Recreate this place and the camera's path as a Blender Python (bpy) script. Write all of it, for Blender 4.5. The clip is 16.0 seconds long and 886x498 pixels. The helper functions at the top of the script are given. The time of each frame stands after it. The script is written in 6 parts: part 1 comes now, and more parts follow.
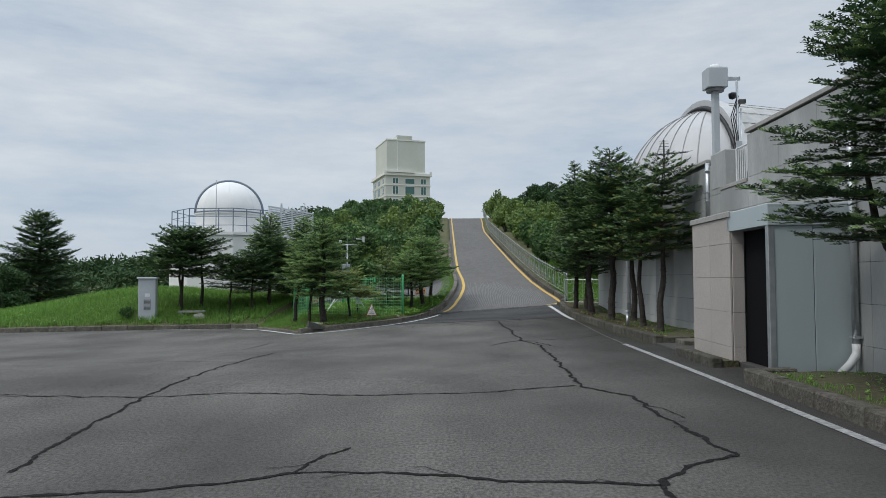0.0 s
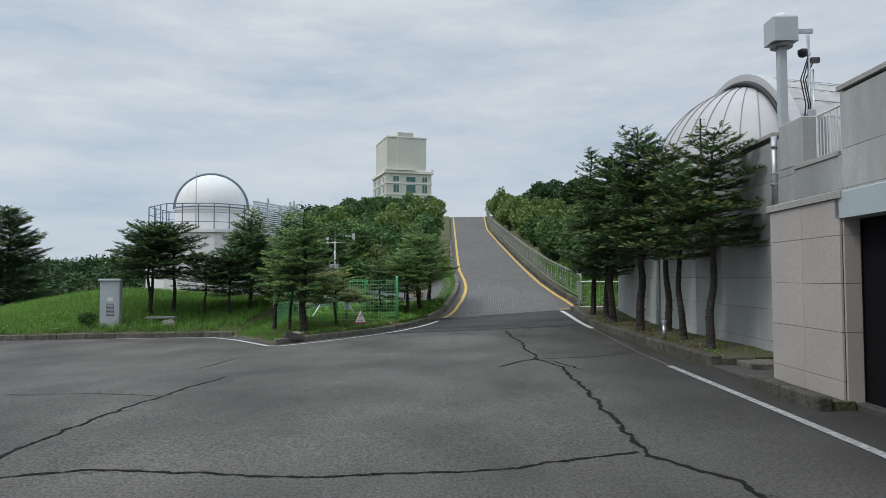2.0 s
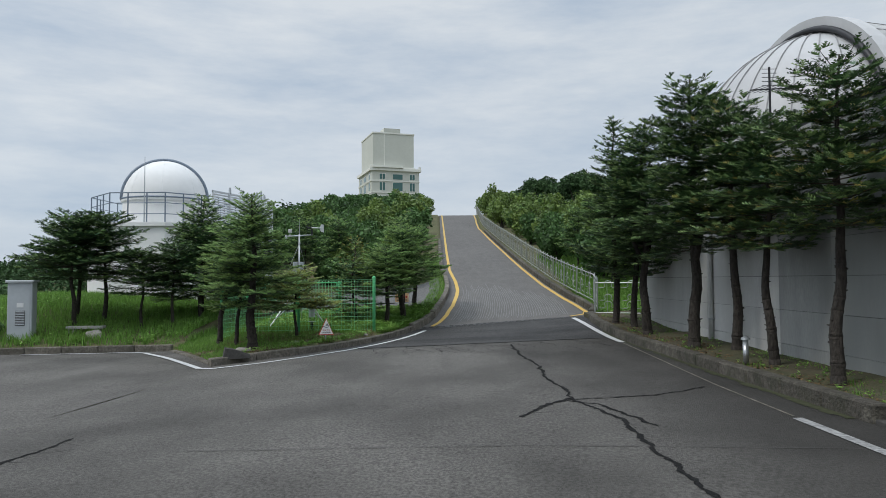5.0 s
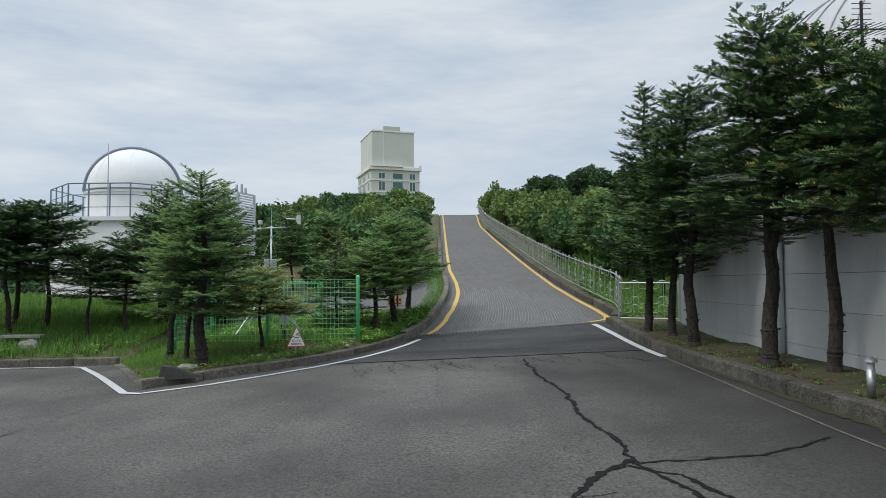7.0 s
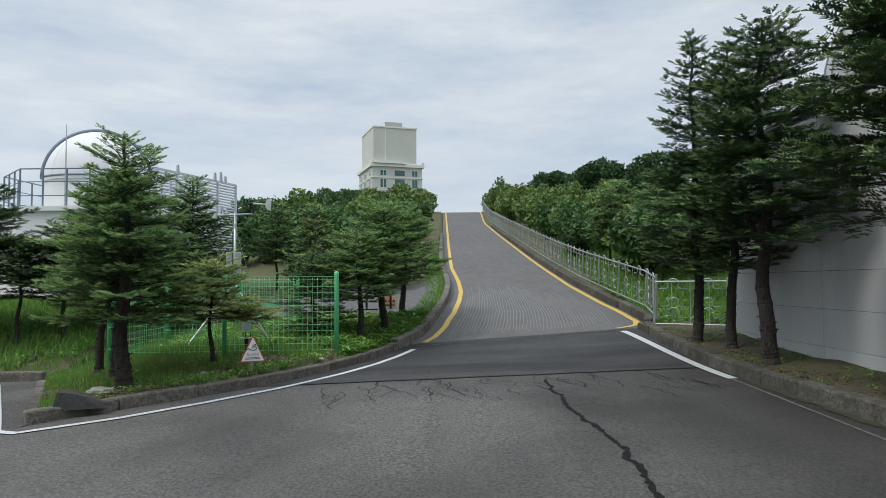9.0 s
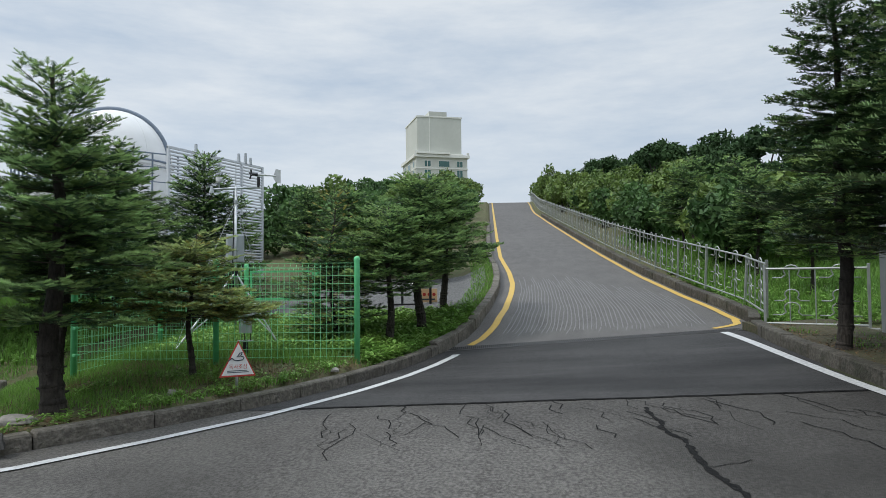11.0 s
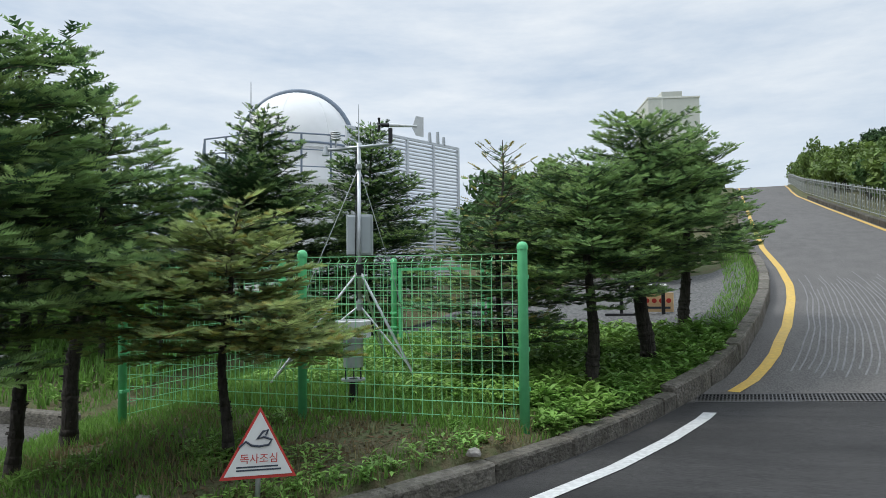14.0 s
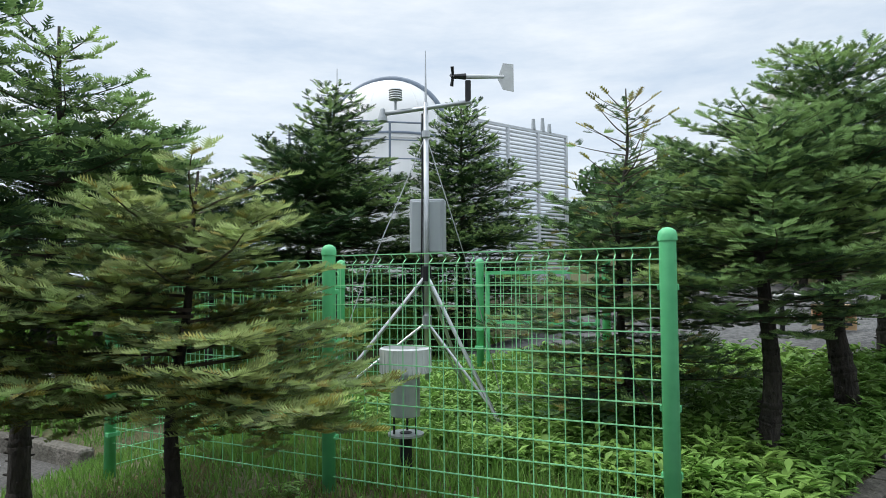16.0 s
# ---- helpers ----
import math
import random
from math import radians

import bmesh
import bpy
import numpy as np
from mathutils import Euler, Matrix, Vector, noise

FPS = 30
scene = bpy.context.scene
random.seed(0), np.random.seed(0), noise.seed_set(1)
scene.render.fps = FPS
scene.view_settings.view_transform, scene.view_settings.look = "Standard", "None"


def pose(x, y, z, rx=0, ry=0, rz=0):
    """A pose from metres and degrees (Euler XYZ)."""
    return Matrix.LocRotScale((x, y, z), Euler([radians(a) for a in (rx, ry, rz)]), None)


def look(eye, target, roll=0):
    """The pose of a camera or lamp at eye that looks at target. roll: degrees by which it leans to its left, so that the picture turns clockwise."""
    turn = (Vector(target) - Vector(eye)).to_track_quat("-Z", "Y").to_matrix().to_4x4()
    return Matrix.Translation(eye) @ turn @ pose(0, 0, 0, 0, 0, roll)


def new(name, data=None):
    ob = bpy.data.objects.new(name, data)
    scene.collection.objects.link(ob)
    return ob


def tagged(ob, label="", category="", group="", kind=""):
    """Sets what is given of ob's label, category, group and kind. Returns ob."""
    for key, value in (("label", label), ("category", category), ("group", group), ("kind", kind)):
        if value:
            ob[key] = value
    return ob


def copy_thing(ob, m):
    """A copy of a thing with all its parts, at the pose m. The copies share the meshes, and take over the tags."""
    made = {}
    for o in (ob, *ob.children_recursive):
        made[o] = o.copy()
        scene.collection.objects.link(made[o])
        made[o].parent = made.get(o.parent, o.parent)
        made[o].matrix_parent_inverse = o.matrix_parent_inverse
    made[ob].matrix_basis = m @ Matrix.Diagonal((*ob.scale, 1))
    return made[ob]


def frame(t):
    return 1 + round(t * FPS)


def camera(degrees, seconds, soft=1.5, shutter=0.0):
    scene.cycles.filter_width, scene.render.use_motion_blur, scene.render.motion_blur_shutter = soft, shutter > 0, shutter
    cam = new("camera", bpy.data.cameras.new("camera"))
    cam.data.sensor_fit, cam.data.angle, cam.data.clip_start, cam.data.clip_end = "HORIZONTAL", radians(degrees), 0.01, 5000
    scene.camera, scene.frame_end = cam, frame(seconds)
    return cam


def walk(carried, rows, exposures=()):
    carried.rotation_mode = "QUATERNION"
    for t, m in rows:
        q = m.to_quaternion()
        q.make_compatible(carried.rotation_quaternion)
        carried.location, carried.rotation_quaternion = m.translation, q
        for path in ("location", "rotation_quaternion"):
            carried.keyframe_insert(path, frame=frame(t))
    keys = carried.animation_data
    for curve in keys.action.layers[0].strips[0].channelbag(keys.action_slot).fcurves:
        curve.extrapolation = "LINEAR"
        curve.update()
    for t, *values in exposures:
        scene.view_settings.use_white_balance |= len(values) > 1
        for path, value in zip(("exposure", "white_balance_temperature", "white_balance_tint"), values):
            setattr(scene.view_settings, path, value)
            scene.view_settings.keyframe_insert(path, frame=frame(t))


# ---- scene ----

cam = camera(66.0, 16.0, soft=0.8)
PATH = [
    (0, (0.051, -4.126, 1.486), (-0.011, -2.129, 1.572), -0.2),
    (0.5, (0.023, -3.313, 1.528), (-0.042, -1.316, 1.615), -0.1),
    (1, (-0.011, -2.539, 1.536), (-0.079, -0.542, 1.622), -0.1),
    (1.5, (0.016, -1.634, 1.527), (-0.053, 0.363, 1.614), -0.1),
    (2, (0.061, -0.799, 1.56), (-0.008, 1.198, 1.646), -0.2),
    (2.5, (0.026, 0.015, 1.549), (-0.037, 2.012, 1.635), -0.2),
    (3, (-0.024, 0.848, 1.59), (-0.075, 2.845, 1.675), -0.2),
    (3.5, (-0.034, 1.619, 1.584), (-0.079, 3.616, 1.67), -0.2),
    (4, (-0.087, 2.373, 1.564), (-0.125, 4.37, 1.652), -0.2),
    (6.5, (-0.076, 6.54, 1.474), (-0.112, 8.537, 1.569), -0.4),
    (7, (-0.025, 7.377, 1.46), (-0.065, 9.375, 1.557), -0.4),
    (7.5, (-0.011, 8.207, 1.441), (-0.053, 10.204, 1.537), -0.4),
    (8, (0.014, 8.996, 1.399), (-0.031, 10.993, 1.497), -0.3),
    (8.5, (0.034, 9.83, 1.42), (-0.014, 11.827, 1.518), -0.3),
    (11, (-0.145, 13.918, 1.309), (-0.33, 15.908, 1.39), -0.5),
    (11.5, (-0.12, 14.715, 1.292), (-0.412, 16.692, 1.365), -0.8),
    (12, (-0.16, 15.553, 1.286), (-0.576, 17.508, 1.357), -0.6),
    (12.5, (-0.223, 16.419, 1.347), (-0.753, 18.346, 1.416), -0.4),
    (13, (-0.305, 17.247, 1.392), (-0.929, 19.146, 1.461), -0.4),
    (13.5, (-0.476, 18.034, 1.355), (-1.196, 19.898, 1.429), -0.5),
    (14, (-0.634, 18.817, 1.352), (-1.462, 20.636, 1.429), -0.6),
    (14.5, (-0.805, 19.507, 1.378), (-1.739, 21.273, 1.459), -0.6),
    (15, (-1.089, 20.088, 1.38), (-2.103, 21.81, 1.465), -0.5),
    (15.5, (-1.34, 20.638, 1.375), (-2.409, 22.327, 1.46), -0.4),
    (16, (-1.52, 21.017, 1.377), (-2.626, 22.681, 1.466), -0.4),
]
walk(cam, [(t, look(eye, target, roll)) for t, eye, target, roll in PATH], exposures=[(0, 0.0), (4.0, 0.02), (6.5, 0.1), (8.5, 0.15), (11.0, 0.16), (12.5, 0.22), (14.0, 0.32), (15.0, 0.42), (16, 0.48)])

# ---- light: an overcast sky with soft cloud and a weak, wide sun ----
world = bpy.data.worlds.new("overcast_sky")
scene.world = world
world.use_nodes = True
wn, wl = world.node_tree.nodes, world.node_tree.links
wn.clear()
w_out = wn.new("ShaderNodeOutputWorld")
w_bg = wn.new("ShaderNodeBackground")
w_sky = wn.new("ShaderNodeTexSky")
w_sky.sky_type = "NISHITA"
w_sky.sun_disc = False
w_sky.sun_elevation = radians(52)
w_sky.sun_rotation = radians(-60)
w_co = wn.new("ShaderNodeTexCoord")
w_map = wn.new("ShaderNodeMapping")
w_map.inputs["Scale"].default_value = (1.6, 1.6, 7.0)
w_noise = wn.new("ShaderNodeTexNoise")
w_noise.inputs["Scale"].default_value = 2.2
w_noise.inputs["Detail"].default_value = 9
w_noise.inputs["Roughness"].default_value = 0.62
w_ramp = wn.new("ShaderNodeValToRGB")
w_ramp.color_ramp.elements[0].position = 0.30
w_ramp.color_ramp.elements[0].color = (0.45, 0.535, 0.64, 1)
w_ramp.color_ramp.elements[1].position = 0.66
w_ramp.color_ramp.elements[1].color = (0.685, 0.73, 0.77, 1)
w_dim = wn.new("ShaderNodeVectorMath")
w_dim.operation = "SCALE"
w_dim.inputs["Scale"].default_value = 0.09
w_mix = wn.new("ShaderNodeMix")
w_mix.data_type = "RGBA"
w_mix.inputs["Factor"].default_value = 0.9
wl.new(w_co.outputs["Generated"], w_map.inputs["Vector"])
wl.new(w_map.outputs["Vector"], w_noise.inputs["Vector"])
wl.new(w_noise.outputs["Fac"], w_ramp.inputs["Fac"])
wl.new(w_sky.outputs["Color"], w_dim.inputs[0])
wl.new(w_dim.outputs["Vector"], w_mix.inputs[6])
wl.new(w_ramp.outputs["Color"], w_mix.inputs[7])
# an overcast sky is brighter overhead than near the horizon
w_sep = wn.new("ShaderNodeSeparateXYZ")
w_zen = wn.new("ShaderNodeMapRange")
w_zen.inputs["From Min"].default_value = 0.42
w_zen.inputs["From Max"].default_value = 1.0
w_zen.inputs["To Min"].default_value = 1.0
w_zen.inputs["To Max"].default_value = 2.8
w_gain = wn.new("ShaderNodeVectorMath")
w_gain.operation = "SCALE"
wl.new(w_co.outputs["Generated"], w_sep.inputs["Vector"])
wl.new(w_sep.outputs["Z"], w_zen.inputs["Value"])
w_low = wn.new("ShaderNodeMapRange")
w_low.inputs["From Min"].default_value = 0.02
w_low.inputs["From Max"].default_value = 0.24
w_low.inputs["To Min"].default_value = 0.4
w_low.inputs["To Max"].default_value = 0.0
w_blue = wn.new("ShaderNodeMix")
w_blue.data_type = "RGBA"
w_blue.inputs[7].default_value = (0.43, 0.53, 0.66, 1)
wl.new(w_sep.outputs["Z"], w_low.inputs["Value"])
wl.new(w_low.outputs["Result"], w_blue.inputs["Factor"])
wl.new(w_mix.outputs[2], w_blue.inputs[6])
wl.new(w_blue.outputs[2], w_gain.inputs[0])
wl.new(w_zen.outputs["Result"], w_gain.inputs["Scale"])
wl.new(w_gain.outputs["Vector"], w_bg.inputs["Color"])
w_bg.inputs["Strength"].default_value = 1.0
wl.new(w_bg.outputs["Background"], w_out.inputs["Surface"])

sun = new("sun", bpy.data.lights.new("sun", "SUN"))
sun.data.energy = 1.3
sun.data.angle = radians(14)
sun.data.color = (1.0, 0.97, 0.92)
sun.matrix_world = look((-24, -14, 36), (0, 0, 0))


# ---- materials ----
def mat(name, base, rough=0.8, metal=0.0, fine=None, coarse=None, bump=None, island=0.0, obj_var=0.0, spec=0.4, transl=None, stretch=(1, 1, 1), mid=None, streak=None, x_dark=None):
    """fine, coarse: (scale, second colour, amount); bump: (scale, strength, distance); x_dark: (x from, x to, colour,
    amount) mixed in towards higher x.
    """
    m = bpy.data.materials.new(name)
    m.use_nodes = True
    n, l = m.node_tree.nodes, m.node_tree.links
    b = n["Principled BSDF"]
    b.inputs["Roughness"].default_value = rough
    b.inputs["Metallic"].default_value = metal
    b.inputs["Specular IOR Level"].default_value = spec
    geo = n.new("ShaderNodeNewGeometry")
    mp = n.new("ShaderNodeMapping")
    mp.inputs["Scale"].default_value = stretch
    l.new(geo.outputs["Position"], mp.inputs["Vector"])
    rgb = n.new("ShaderNodeRGB")
    rgb.outputs[0].default_value = (*base, 1)
    col = rgb.outputs[0]
    for k, spec_ in enumerate((None, streak, mid, fine, coarse) if streak else (coarse, None, mid, fine)):
        if not spec_:
            continue
        sc, c2, amount = spec_
        t = n.new("ShaderNodeTexNoise")
        t.inputs["Scale"].default_value = sc
        t.inputs["Detail"].default_value = 5
        if k == 1:
            mp2 = n.new("ShaderNodeMapping")
            mp2.inputs["Scale"].default_value = (1, 0.07, 1)
            mp2.inputs["Rotation"].default_value = (0, 0, 0.12)
            l.new(geo.outputs["Position"], mp2.inputs["Vector"])
            l.new(mp2.outputs["Vector"], t.inputs["Vector"])
        else:
            l.new(mp.outputs["Vector"], t.inputs["Vector"])
        r = n.new("ShaderNodeMapRange")
        r.inputs["From Min"].default_value = 0.36
        r.inputs["From Max"].default_value = 0.66
        r.inputs["To Max"].default_value = amount
        l.new(t.outputs["Fac"], r.inputs["Value"])
        mx = n.new("ShaderNodeMix")
        mx.data_type = "RGBA"
        l.new(r.outputs["Result"], mx.inputs["Factor"])
        l.new(col, mx.inputs[6])
        mx.inputs[7].default_value = (*c2, 1)
        col = mx.outputs[2]
    # blends into the given colour towards higher x, edge broken up by noise
    if x_dark:
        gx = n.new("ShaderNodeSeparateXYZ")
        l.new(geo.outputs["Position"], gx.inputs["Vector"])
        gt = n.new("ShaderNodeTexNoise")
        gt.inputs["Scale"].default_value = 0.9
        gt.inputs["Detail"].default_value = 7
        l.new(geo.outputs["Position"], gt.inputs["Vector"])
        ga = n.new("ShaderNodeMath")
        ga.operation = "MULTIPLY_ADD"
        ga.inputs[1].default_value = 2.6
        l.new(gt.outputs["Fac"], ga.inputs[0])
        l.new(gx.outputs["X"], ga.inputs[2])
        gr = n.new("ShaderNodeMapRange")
        gr.inputs["From Min"].default_value = x_dark[0] + 1.3
        gr.inputs["From Max"].default_value = x_dark[1] + 1.3
        gr.inputs["To Max"].default_value = x_dark[3]
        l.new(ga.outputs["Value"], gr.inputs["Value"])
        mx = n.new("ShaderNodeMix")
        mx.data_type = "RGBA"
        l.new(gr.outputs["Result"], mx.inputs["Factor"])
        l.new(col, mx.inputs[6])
        mx.inputs[7].default_value = (*x_dark[2], 1)
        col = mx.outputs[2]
    if island or obj_var:
        hs = n.new("ShaderNodeHueSaturation")
        r = n.new("ShaderNodeMapRange")
        a = island or obj_var
        r.inputs["To Min"].default_value = 1 - a
        r.inputs["To Max"].default_value = 1 + a
        if island:
            l.new(geo.outputs["Random Per Island"], r.inputs["Value"])
        else:
            oi = n.new("ShaderNodeObjectInfo")
            l.new(oi.outputs["Random"], r.inputs["Value"])
        l.new(r.outputs["Result"], hs.inputs["Value"])
        l.new(col, hs.inputs["Color"])
        col = hs.outputs["Color"]
    l.new(col, b.inputs["Base Color"])
    if bump:
        t = n.new("ShaderNodeTexNoise")
        t.inputs["Scale"].default_value = bump[0]
        t.inputs["Detail"].default_value = 6
        l.new(mp.outputs["Vector"], t.inputs["Vector"])
        bp = n.new("ShaderNodeBump")
        bp.inputs["Strength"].default_value = bump[1]
        bp.inputs["Distance"].default_value = bump[2]
        l.new(t.outputs["Fac"], bp.inputs["Height"])
        l.new(bp.outputs["Normal"], b.inputs["Normal"])
    if transl:
        tr = n.new("ShaderNodeBsdfTranslucent")
        l.new(col, tr.inputs["Color"])
        ms = n.new("ShaderNodeMixShader")
        ms.inputs["Fac"].default_value = transl
        l.new(b.outputs["BSDF"], ms.inputs[1])
        l.new(tr.outputs["BSDF"], ms.inputs[2])
        l.new(ms.outputs["Shader"], n["Material Output"].inputs["Surface"])
    return m


